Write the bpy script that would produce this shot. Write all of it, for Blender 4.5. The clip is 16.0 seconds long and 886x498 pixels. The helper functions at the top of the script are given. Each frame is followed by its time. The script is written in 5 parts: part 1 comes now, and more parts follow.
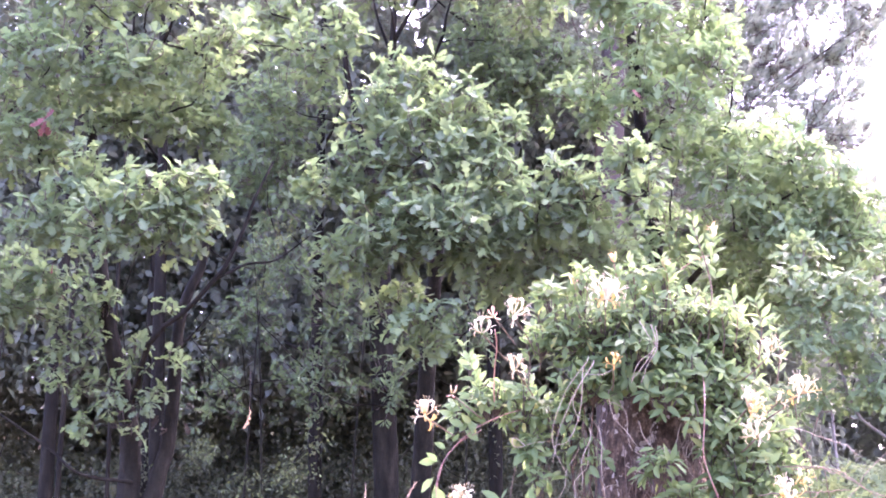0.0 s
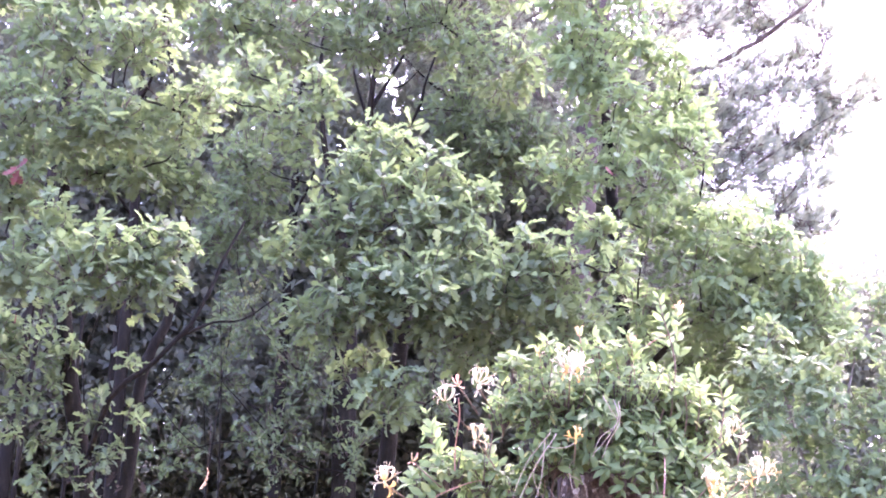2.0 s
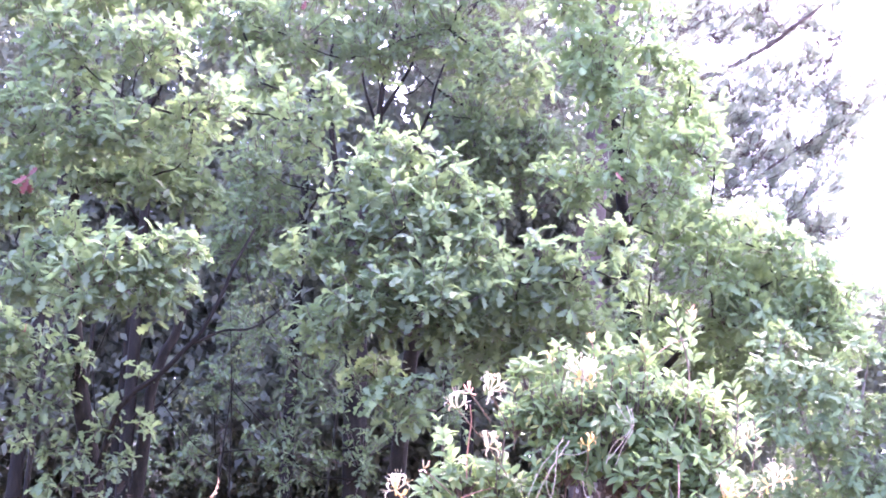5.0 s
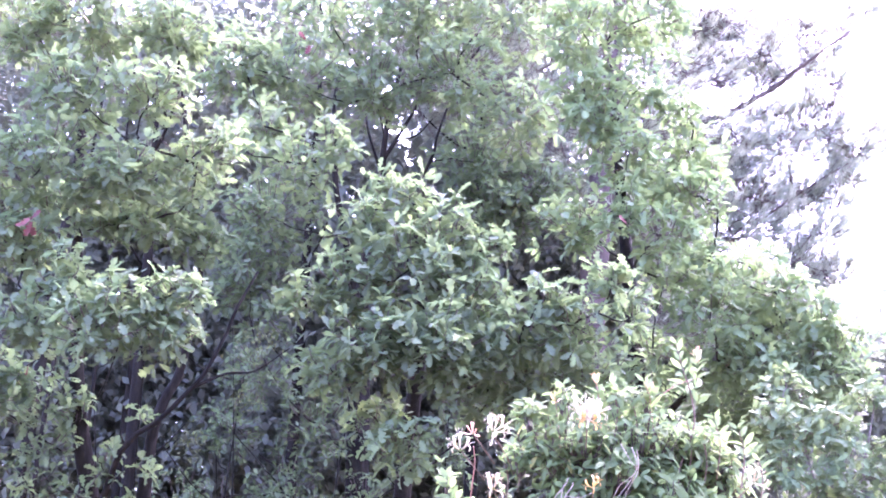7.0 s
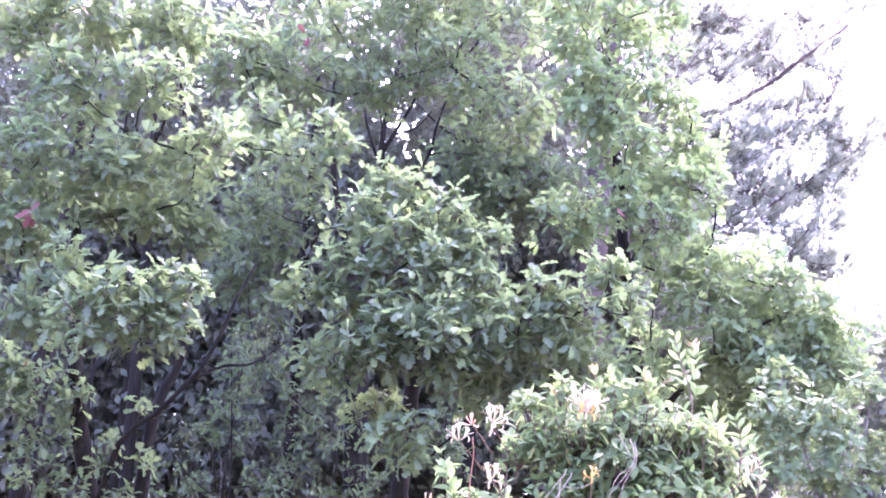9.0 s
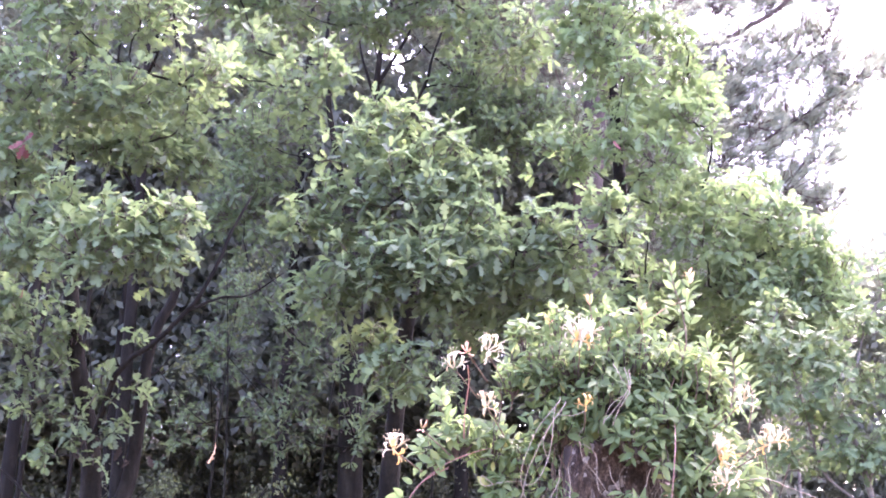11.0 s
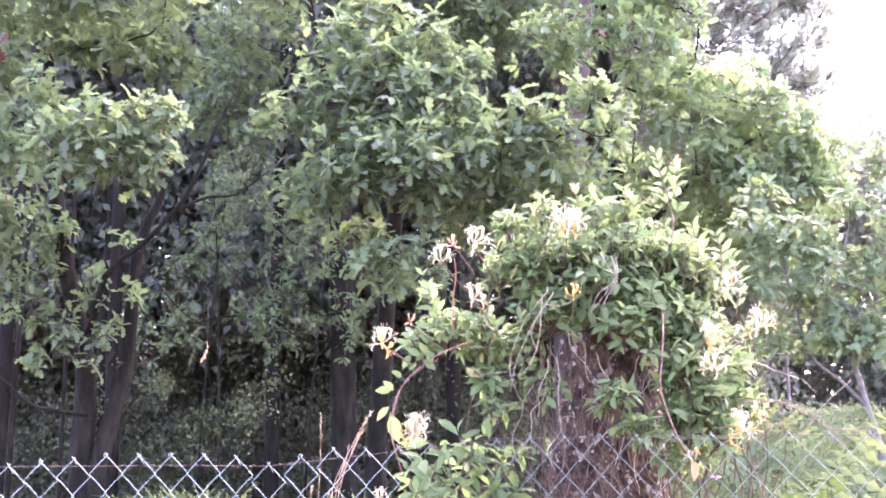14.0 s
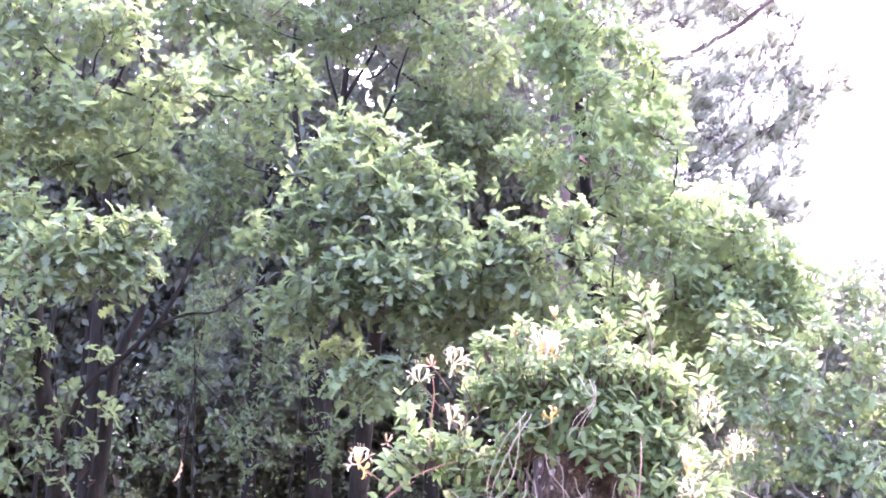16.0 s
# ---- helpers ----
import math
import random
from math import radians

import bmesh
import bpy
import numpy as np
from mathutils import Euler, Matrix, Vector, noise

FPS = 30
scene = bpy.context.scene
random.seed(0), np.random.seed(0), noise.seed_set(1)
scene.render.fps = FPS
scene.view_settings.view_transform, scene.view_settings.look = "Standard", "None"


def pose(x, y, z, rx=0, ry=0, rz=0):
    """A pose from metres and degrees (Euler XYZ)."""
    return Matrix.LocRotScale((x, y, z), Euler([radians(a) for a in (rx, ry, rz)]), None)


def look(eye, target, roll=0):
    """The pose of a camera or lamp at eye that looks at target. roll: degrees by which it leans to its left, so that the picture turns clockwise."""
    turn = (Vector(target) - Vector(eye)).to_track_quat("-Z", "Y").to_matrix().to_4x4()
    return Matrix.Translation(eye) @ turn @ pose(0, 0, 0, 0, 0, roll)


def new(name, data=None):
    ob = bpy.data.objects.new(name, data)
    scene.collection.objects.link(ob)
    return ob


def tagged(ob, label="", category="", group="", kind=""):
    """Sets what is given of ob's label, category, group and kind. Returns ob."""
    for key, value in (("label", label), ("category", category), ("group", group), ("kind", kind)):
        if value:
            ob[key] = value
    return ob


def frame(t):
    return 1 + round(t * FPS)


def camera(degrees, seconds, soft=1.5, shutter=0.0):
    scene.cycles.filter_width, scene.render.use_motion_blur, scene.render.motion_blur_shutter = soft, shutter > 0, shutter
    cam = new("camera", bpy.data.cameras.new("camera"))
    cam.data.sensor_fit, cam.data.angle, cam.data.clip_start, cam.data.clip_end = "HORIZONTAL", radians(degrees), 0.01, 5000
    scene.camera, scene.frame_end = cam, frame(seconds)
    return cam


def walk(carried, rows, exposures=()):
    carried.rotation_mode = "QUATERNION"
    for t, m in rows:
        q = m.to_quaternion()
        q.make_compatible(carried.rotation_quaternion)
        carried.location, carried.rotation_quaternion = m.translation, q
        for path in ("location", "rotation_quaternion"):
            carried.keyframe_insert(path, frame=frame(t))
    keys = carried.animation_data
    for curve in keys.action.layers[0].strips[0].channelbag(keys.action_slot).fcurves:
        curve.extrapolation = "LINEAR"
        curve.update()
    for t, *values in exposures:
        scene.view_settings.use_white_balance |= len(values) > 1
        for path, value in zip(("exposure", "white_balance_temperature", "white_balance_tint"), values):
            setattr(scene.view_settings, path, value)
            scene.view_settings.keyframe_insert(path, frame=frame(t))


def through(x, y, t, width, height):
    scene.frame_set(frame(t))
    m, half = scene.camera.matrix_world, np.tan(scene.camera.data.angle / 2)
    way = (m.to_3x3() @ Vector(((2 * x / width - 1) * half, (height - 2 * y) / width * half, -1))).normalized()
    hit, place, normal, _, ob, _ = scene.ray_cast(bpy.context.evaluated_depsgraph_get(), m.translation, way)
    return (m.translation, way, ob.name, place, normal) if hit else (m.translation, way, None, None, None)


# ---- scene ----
EYE = 1.55
PATH = [
    (0.0, 0.0000, -0.0000, -0.0000, 1.561, 13.053, -1.423),
    (0.5, -0.0018, -0.0149, 0.0018, 1.534, 14.500, -1.060),
    (1.0, 0.0008, -0.0041, 0.0008, 1.144, 16.290, -0.070),
    (1.5, 0.0022, -0.0036, -0.0028, 0.531, 16.887, 0.669),
    (2.0, 0.0015, -0.0078, -0.0049, 0.057, 16.257, 0.792),
    (2.5, 0.0031, -0.0097, -0.0062, -0.260, 15.846, 0.789),
    (3.0, -0.0006, -0.0108, -0.0063, -0.457, 14.871, 0.828),
    (3.5, -0.0036, -0.0114, -0.0071, -0.295, 13.797, 0.862),
    (4.0, -0.0028, -0.0003, -0.0098, 0.113, 12.502, 0.557),
    (4.5, -0.0025, -0.0018, -0.0088, 0.317, 12.324, 0.211),
    (5.0, -0.0007, 0.0117, -0.0036, 0.538, 16.617, 0.674),
    (5.2, 0.0007, 0.0019, -0.0050, 0.603, 18.025, 0.578),
    (7.5, -0.0013, 0.0279, -0.0096, 0.737, 18.706, 0.753),
    (8.0, -0.0018, 0.0250, -0.0110, 0.698, 18.607, 0.711),
    (10.5, -0.0068, 0.0076, -0.0242, 0.433, 16.690, 1.045),
    (11.0, -0.0053, 0.0183, -0.0257, 0.323, 15.303, 0.871),
    (11.5, -0.0038, 0.0198, -0.0265, 0.212, 14.051, 0.477),
    (12.0, -0.0011, 0.0284, -0.0284, 0.110, 12.928, 0.189),
    (12.5, 0.0012, 0.0367, -0.0294, -0.024, 11.807, -0.083),
    (13.0, 0.0007, 0.0386, -0.0294, -0.103, 10.605, -0.239),
    (13.5, 0.0015, 0.0396, -0.0281, -0.239, 9.738, -0.415),
    (14.0, 0.0027, 0.0401, -0.0247, -0.222, 10.354, -0.672),
    (14.5, 0.0051, 0.0366, -0.0237, -0.496, 11.909, -0.964),
    (15.0, 0.0063, 0.0352, -0.0258, -1.038, 13.232, -0.902),
    (15.5, 0.0056, 0.0328, -0.0264, -1.117, 14.528, -0.296),
    (16.0, 0.0047, 0.0277, -0.0286, -1.181, 16.038, 0.078),
]


def way(yaw, pitch):
    a, b = radians(yaw), radians(pitch)
    return Vector((-math.sin(a) * math.cos(b), math.cos(a) * math.cos(b), math.sin(b)))


cam = camera(40.0, 16.0, soft=1.85)
EXPOSURES = [(0.0, 4.9, 5850, 56), (4.5, 5.04, 5800, 57), (5.0, 5.12, 5550, 57), (7.5, 4.93, 5400, 60), (8.2, 4.91, 5400, 60), (10.5, 4.75, 5850, 53), (12.0, 4.81, 6000, 51), (13.5, 4.89, 6100, 49), (16.0, 5.08, 5850, 51)]
walk(cam, [(t, look(Vector((x, y, EYE + z)), Vector((x, y, EYE + z)) + way(yaw, pitch), roll)) for t, x, y, z, yaw, pitch, roll in PATH], EXPOSURES)

# ---- light: a hazy bright sky and a soft low sun beyond the trees, to the right ----
SUN_TURN, SUN_RISE = 38.0, 55.0
world = bpy.data.worlds.new("sky")
scene.world = world
world.use_nodes = True
sky = world.node_tree.nodes.new("ShaderNodeTexSky")
sky.sky_type = "NISHITA"
sky.sun_disc = False
sky.sun_elevation, sky.sun_rotation = radians(SUN_RISE), radians(SUN_TURN)
sky.air_density, sky.dust_density, sky.ozone_density = 1.0, 4.5, 1.0
world.node_tree.nodes["Background"].inputs["Strength"].default_value = 0.15
world.node_tree.links.new(sky.outputs[0], world.node_tree.nodes["Background"].inputs["Color"])
sun = new("sun", bpy.data.lights.new("sun", "SUN"))
sun.data.energy, sun.data.angle, sun.data.color = 0.4, radians(40.0), (1.0, 0.94, 0.84)
sun.matrix_basis = look((0, 0, 30), Vector((0, 0, 30)) - way(-SUN_TURN, SUN_RISE))


# ---- materials ----
def nodes_of(name):
    m = bpy.data.materials.new(name)
    m.use_nodes = True
    return m, m.node_tree.nodes, m.node_tree.links, m.node_tree.nodes["Principled BSDF"]


def ramp(nodes, links, source, stops):
    r = nodes.new("ShaderNodeValToRGB")
    while len(r.color_ramp.elements) < len(stops):
        r.color_ramp.elements.new(0.5)
    for e, (place, colour) in zip(r.color_ramp.elements, stops):
        e.position, e.color = place, (*colour, 1)
    links.new(source, r.inputs[0])
    return r.outputs[0]


def grain(nodes, links, scale, detail=4.0, rough=0.6, stretch=(1, 1, 1)):
    c, mp, n = nodes.new("ShaderNodeTexCoord"), nodes.new("ShaderNodeMapping"), nodes.new("ShaderNodeTexNoise")
    mp.inputs["Scale"].default_value = stretch
    n.inputs["Scale"].default_value, n.inputs["Detail"].default_value, n.inputs["Roughness"].default_value = scale, detail, rough
    links.new(c.outputs["Object"], mp.inputs[0])
    links.new(mp.outputs[0], n.inputs["Vector"])
    return n.outputs[0]


def mixed(nodes, links, factor, a, b, kind="MIX"):
    m = nodes.new("ShaderNodeMix")
    m.data_type, m.blend_type = "RGBA", kind
    for slot, value in ((0, factor), (6, a), (7, b)):
        if isinstance(value, (int, float)):
            m.inputs[slot].default_value = value
        elif isinstance(value, tuple):
            m.inputs[slot].default_value = (*value, 1)
        else:
            links.new(value, m.inputs[slot])
    return m.outputs[2]


def bumped(nodes, links, bsdf, source, strength, distance):
    b = nodes.new("ShaderNodeBump")
    b.inputs["Strength"].default_value, b.inputs["Distance"].default_value = strength, distance
    links.new(source, b.inputs["Height"])
    links.new(b.outputs[0], bsdf.inputs["Normal"])


def chance(nodes, links):
    """A number for each leaf, whether it is an island of a mesh or an object."""
    g, o = nodes.new("ShaderNodeNewGeometry"), nodes.new("ShaderNodeObjectInfo")
    add, part_of = nodes.new("ShaderNodeMath"), nodes.new("ShaderNodeMath")
    part_of.operation = "FRACT"
    links.new(g.outputs["Random Per Island"], add.inputs[0])
    links.new(o.outputs["Random"], add.inputs[1])
    links.new(add.outputs[0], part_of.inputs[0])
    return part_of.outputs[0]


def leaf_material(name, stops, through_colour, through=0.4, rough=0.5, spots=60.0, gloss=0.3):
    m, nodes, links, bsdf = nodes_of(name)
    base = ramp(nodes, links, chance(nodes, links), stops)
    spot = grain(nodes, links, spots, 3.0)
    colour = mixed(nodes, links, 0.35, base, ramp(nodes, links, spot, [(0.3, (0.45, 0.45, 0.4)), (0.7, (1.2, 1.2, 1.1))]), "MULTIPLY")
    links.new(colour, bsdf.inputs["Base Color"])
    bsdf.inputs["Roughness"].default_value = rough
    bsdf.inputs["Specular IOR Level"].default_value = gloss
    bumped(nodes, links, bsdf, spot, 0.25, 0.004)
    thin, blend = nodes.new("ShaderNodeBsdfTranslucent"), nodes.new("ShaderNodeMixShader")
    links.new(mixed(nodes, links, 0.6, through_colour, base), thin.inputs["Color"])
    blend.inputs[0].default_value = through
    links.new(bsdf.outputs[0], blend.inputs[1])
    links.new(thin.outputs[0], blend.inputs[2])
    links.new(blend.outputs[0], nodes["Material Output"].inputs["Surface"])
    return m


def rough_material(name, stops, scale, rough=0.85, bump=0.5, distance=0.01, stretch=(1, 1, 1), metal=0.0, fine=0.0):
    m, nodes, links, bsdf = nodes_of(name)
    g = grain(nodes, links, scale, 6.0, 0.65, stretch)
    colour = ramp(nodes, links, g, stops)
    if fine:
        f = grain(nodes, links, fine, 4.0)
        colour = mixed(nodes, links, 0.5, colour, ramp(nodes, links, f, [(0.3, (0.45, 0.45, 0.45)), (0.7, (1.3, 1.3, 1.3))]), "MULTIPLY")
    links.new(colour, bsdf.inputs["Base Color"])
    bsdf.inputs["Roughness"].default_value, bsdf.inputs["Metallic"].default_value = rough, metal
    bsdf.inputs["Specular IOR Level"].default_value = 0.1 if rough > 0.8 else 0.4
    bumped(nodes, links, bsdf, g, bump, distance)
    return m


OAK_LEAF = leaf_material("oak_leaf", [(0.0, (0.072, 0.094, 0.06)), (0.45, (0.089, 0.119, 0.066)), (0.8, (0.101, 0.136, 0.067)), (1.0, (0.12, 0.157, 0.067))], (0.215, 0.32, 0.09), 0.45, 0.6, gloss=0.12)
WOOD_LEAF = leaf_material("woodland_leaf", [(0.0, (0.08, 0.086, 0.07)), (0.6, (0.104, 0.114, 0.086)), (1.0, (0.13, 0.146, 0.098))], (0.22, 0.26, 0.15), 0.5, 0.7, gloss=0.1)
# lighter copy of the oak leaf, with sunlight and haze put into the colour
LIT_OAK_LEAF = leaf_material("lit_oak_leaf", [(0.0, (0.088, 0.118, 0.066)), (0.5, (0.104, 0.145, 0.07)), (1.0, (0.126, 0.172, 0.072))], (0.2, 0.32, 0.09), 0.4, 0.6, gloss=0.12)
YOUNG_LEAF = leaf_material("young_leaf", [(0.0, (0.07, 0.1, 0.05)), (0.6, (0.09, 0.126, 0.057)), (1.0, (0.115, 0.152, 0.064))], (0.16, 0.24, 0.075), 0.34, 0.6, gloss=0.1)
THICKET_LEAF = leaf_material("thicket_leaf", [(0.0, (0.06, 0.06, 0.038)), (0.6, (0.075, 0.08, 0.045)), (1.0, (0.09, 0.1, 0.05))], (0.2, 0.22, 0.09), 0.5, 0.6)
UNDER_LEAF = leaf_material("undergrowth_sprig", [(0.0, (0.05, 0.065, 0.03)), (0.6, (0.07, 0.085, 0.034)), (1.0, (0.105, 0.125, 0.042))], (0.18, 0.22, 0.06), 0.45, 0.6)
RED_LEAF = leaf_material("red_leaf", [(0.0, (0.062, 0.022, 0.019)), (1.0, (0.1, 0.038, 0.03))], (0.1, 0.036, 0.028), 0.25, 0.6, gloss=0.1)
BROWN_LEAF = leaf_material("brown_leaf", [(0.0, (0.022, 0.016, 0.011)), (1.0, (0.04, 0.029, 0.02))], (0.035, 0.024, 0.016), 0.2, 0.7, gloss=0.05)
DRY_LEAF = leaf_material("dry_leaf", [(0.0, (0.36, 0.22, 0.12)), (1.0, (0.46, 0.3, 0.18))], (0.5, 0.3, 0.15), 0.3, 0.7)
HONEY_LEAF = leaf_material("honeysuckle_leaf", [(0.0, (0.074, 0.106, 0.045)), (0.5, (0.09, 0.13, 0.052)), (0.88, (0.102, 0.144, 0.058)), (0.97, (0.14, 0.17, 0.066)), (1.0, (0.26, 0.25, 0.08))], (0.24, 0.345, 0.1), 0.5, 0.6, 160.0, 0.15)
TIP_LEAF = leaf_material("reddish_tip_leaf", [(0.0, (0.35, 0.16, 0.1)), (1.0, (0.3, 0.3, 0.12))], (0.5, 0.3, 0.15), 0.4, 0.45, 160.0)
FERN_LEAF = leaf_material("bracken", [(0.0, (0.05, 0.066, 0.034)), (0.6, (0.07, 0.092, 0.044)), (1.0, (0.095, 0.118, 0.055))], (0.15, 0.2, 0.06), 0.28, 0.8, 90.0, 0.02)
BRAMBLE_LEAF = leaf_material("undergrowth_leaf", [(0.0, (0.036, 0.052, 0.02)), (0.6, (0.052, 0.074, 0.026)), (1.0, (0.072, 0.095, 0.034))], (0.11, 0.17, 0.035), 0.25, 0.8, 90.0, 0.02)
# needles coloured paler than pine's own, to carry the haze before the sky
NEEDLE = leaf_material("hazed_pine_needle", [(0.0, (0.13, 0.15, 0.105)), (0.6, (0.17, 0.195, 0.13)), (1.0, (0.2, 0.225, 0.145))], (0.34, 0.39, 0.24), 0.55, 0.5, gloss=0.4)
WHITE_PETAL = leaf_material("white_petal", [(0.0, (0.380, 0.335, 0.219)), (1.0, (0.424, 0.386, 0.271))], (0.409, 0.357, 0.219), 0.3, 0.5, 300.0)
CREAM_PETAL = leaf_material("cream_petal", [(0.0, (0.380, 0.300, 0.159)), (1.0, (0.409, 0.349, 0.212))], (0.402, 0.322, 0.153), 0.3, 0.5, 300.0)
GOLD_PETAL = leaf_material("golden_petal", [(0.0, (0.380, 0.228, 0.059)), (1.0, (0.416, 0.286, 0.100))], (0.416, 0.257, 0.066), 0.3, 0.5, 300.0)
PINK_PETAL = leaf_material("pink_petal", [(0.0, (0.5, 0.16, 0.32)), (1.0, (0.58, 0.24, 0.4))], (0.6, 0.2, 0.4), 0.3, 0.5, 300.0)
PINK_BUD = leaf_material("pink_bud", [(0.0, (0.55, 0.28, 0.2)), (1.0, (0.62, 0.42, 0.25))], (0.6, 0.35, 0.2), 0.25, 0.5, 300.0)
# far darker than oak bark is: the shade under the crowns is in this colour
SHADED_OAK_BARK = rough_material("shaded_oak_bark", [(0.32, (0.0045, 0.0038, 0.0026)), (0.5, (0.0095, 0.0081, 0.0054)), (0.7, (0.021, 0.018, 0.0122))], 16.0, 0.95, 0.8, 0.03, (1, 1, 0.25), fine=60.0)
PINE_BARK = rough_material("pine_bark", [(0.3, (0.034, 0.026, 0.021)), (0.55, (0.068, 0.053, 0.043)), (0.75, (0.11, 0.09, 0.074))], 7.0, 0.9, 0.8, 0.03, (1, 1, 0.35), fine=50.0)
TWIG = rough_material("twig", [(0.3, (0.04, 0.032, 0.026)), (0.7, (0.1, 0.08, 0.065))], 30.0, 0.85, 0.4, 0.003)
RED_STEM = rough_material("red_stem", [(0.3, (0.12, 0.055, 0.038)), (0.7, (0.22, 0.11, 0.075))], 40.0, 0.55, 0.3, 0.001)
PALE_VINE = rough_material("pale_vine", [(0.3, (0.16, 0.125, 0.082)), (0.7, (0.31, 0.255, 0.18))], 60.0, 0.8, 0.5, 0.001, fine=300.0)
BROWN_VINE = rough_material("brown_vine", [(0.3, (0.06, 0.042, 0.028)), (0.7, (0.145, 0.108, 0.074))], 50.0, 0.85, 0.5, 0.001, fine=260.0)
DARK_VINE = rough_material("dark_vine", [(0.3, (0.03, 0.02, 0.014)), (0.7, (0.085, 0.058, 0.042))], 50.0, 0.9, 0.5, 0.001, fine=260.0)
STRAW = rough_material("straw", [(0.3, (0.24, 0.15, 0.08)), (0.7, (0.4, 0.28, 0.17))], 60.0, 0.75, 0.3, 0.001)
ZINC = rough_material("galvanised_wire", [(0.3, (0.14, 0.175, 0.155)), (0.7, (0.25, 0.3, 0.27))], 120.0, 0.6, 0.2, 0.0005, metal=0.1)
# darker copy of the wire: the shade on the right-hand strands is in its colour
ZINC_SHADED = rough_material("shaded_wire", [(0.3, (0.07, 0.085, 0.07)), (0.7, (0.14, 0.165, 0.14))], 120.0, 0.7, 0.3, 0.0005, metal=0.1)
RUST = rough_material("rusty_wire", [(0.3, (0.032, 0.017, 0.012)), (0.7, (0.068, 0.036, 0.026))], 150.0, 0.8, 0.4, 0.0005)


def trunk_bark_material():
    m, nodes, links, bsdf = nodes_of("lichen_bark")
    plates = grain(nodes, links, 42.0, 10.0, 0.78, (1, 1, 0.8))
    colour = ramp(nodes, links, plates, [(0.36, (0.018, 0.013, 0.009)), (0.46, (0.05, 0.035, 0.025)), (0.54, (0.1, 0.07, 0.05)), (0.64, (0.22, 0.165, 0.12))])
    wash = ramp(nodes, links, grain(nodes, links, 9.0, 4.0), [(0.35, (0.6, 0.54, 0.48)), (0.65, (1.2, 1.2, 1.1))])
    colour = mixed(nodes, links, 0.7, colour, wash, "MULTIPLY")
    # lichen: small irregular pale crusts, and a thin grey bloom
    crust = ramp(nodes, links, grain(nodes, links, 52.0, 2.5, 0.5), [(0.6, (0, 0, 0)), (0.63, (1, 1, 1))])
    colour = mixed(nodes, links, crust, colour, ramp(nodes, links, grain(nodes, links, 25.0, 2.0), [(0.35, (0.24, 0.2, 0.155)), (0.65, (0.4, 0.36, 0.29))]))
    bloom = ramp(nodes, links, grain(nodes, links, 13.0, 6.0, 0.7), [(0.5, (0, 0, 0)), (0.75, (0.6, 0.6, 0.6))])
    colour = mixed(nodes, links, bloom, colour, (0.125, 0.1, 0.077))
    fine = grain(nodes, links, 190.0, 4.0)
    colour = mixed(nodes, links, 0.6, colour, ramp(nodes, links, fine, [(0.3, (0.4, 0.4, 0.4)), (0.7, (1.35, 1.3, 1.25))]), "MULTIPLY")
    links.new(colour, bsdf.inputs["Base Color"])
    bsdf.inputs["Roughness"].default_value = 0.92
    bsdf.inputs["Specular IOR Level"].default_value = 0.1
    bumped(nodes, links, bsdf, plates, 1.0, 0.035)
    return m


LICHEN_BARK = trunk_bark_material()
# bark greyed and lightened; the haze on the right is put into its colour
HAZED_BARK = rough_material("hazed_bark", [(0.3, (0.06, 0.052, 0.04)), (0.7, (0.15, 0.135, 0.11))], 24.0, 0.85, 0.4, 0.004, fine=90.0)
SOIL = rough_material("leaf_litter", [(0.3, (0.085, 0.064, 0.04)), (0.5, (0.14, 0.11, 0.068)), (0.7, (0.15, 0.14, 0.075))], 1.7, 0.95, 0.9, 0.05, fine=9.0)


# ---- builders ----
rng = np.random.default_rng(7)


class Bag:
    """Gathers four-sided faces and links them as one mesh."""

    def __init__(self):
        self.points, self.faces, self.count = [], [], 0

    def add(self, points, faces):
        self.points.append(np.asarray(points, float).reshape(-1, 3))
        self.faces.append(np.asarray(faces, int).reshape(-1, 4) + self.count)
        self.count += len(self.points[-1])
        return self

    def mesh(self, name, material, smooth=True, weld=False):
        me = bpy.data.meshes.new(name)
        v, f = np.concatenate(self.points), np.concatenate(self.faces)
        if weld:
            _, first, back = np.unique(np.round(v, 6), axis=0, return_index=True, return_inverse=True)
            v, f = v[first], back.reshape(-1)[f]
        me.vertices.add(len(v))
        me.vertices.foreach_set("co", v.ravel())
        me.loops.add(f.size)
        me.loops.foreach_set("vertex_index", f.ravel())
        me.polygons.add(len(f))
        me.polygons.foreach_set("loop_start", np.arange(0, f.size, 4))
        me.polygons.foreach_set("use_smooth", np.full(len(f), smooth))
        me.update(calc_edges=True)
        me.materials.append(material)
        return me


def part(name, me, parent=None, label="", m=None, kind=""):
    ob = new(name, me)
    ob.parent = parent
    if m is not None:
        ob.matrix_basis = m
    return tagged(ob, label, "", "", kind)


def root(name, place, label, category, group="", kind=""):
    ob = new(name)
    ob.empty_display_size = 0.1
    ob.location = place
    return tagged(ob, label, category, group, kind)


def unit(v):
    v = np.asarray(v, float)
    return v / np.maximum(np.linalg.norm(v, axis=-1, keepdims=True), 1e-9)


def spline(points, n):
    """n points along a smooth curve through the given ones."""
    p = np.asarray(points, float)
    p = np.vstack([2 * p[0] - p[1], p, 2 * p[-1] - p[-2]])
    s = np.linspace(0, len(p) - 3, n)
    k = np.minimum(s.astype(int), len(p) - 4)
    t = (s - k)[:, None]
    a, b, c, d = p[k], p[k + 1], p[k + 2], p[k + 3]
    return 0.5 * (2 * b + (c - a) * t + (2 * a - 5 * b + 4 * c - d) * t**2 + (3 * b - a - 3 * c + d) * t**3)


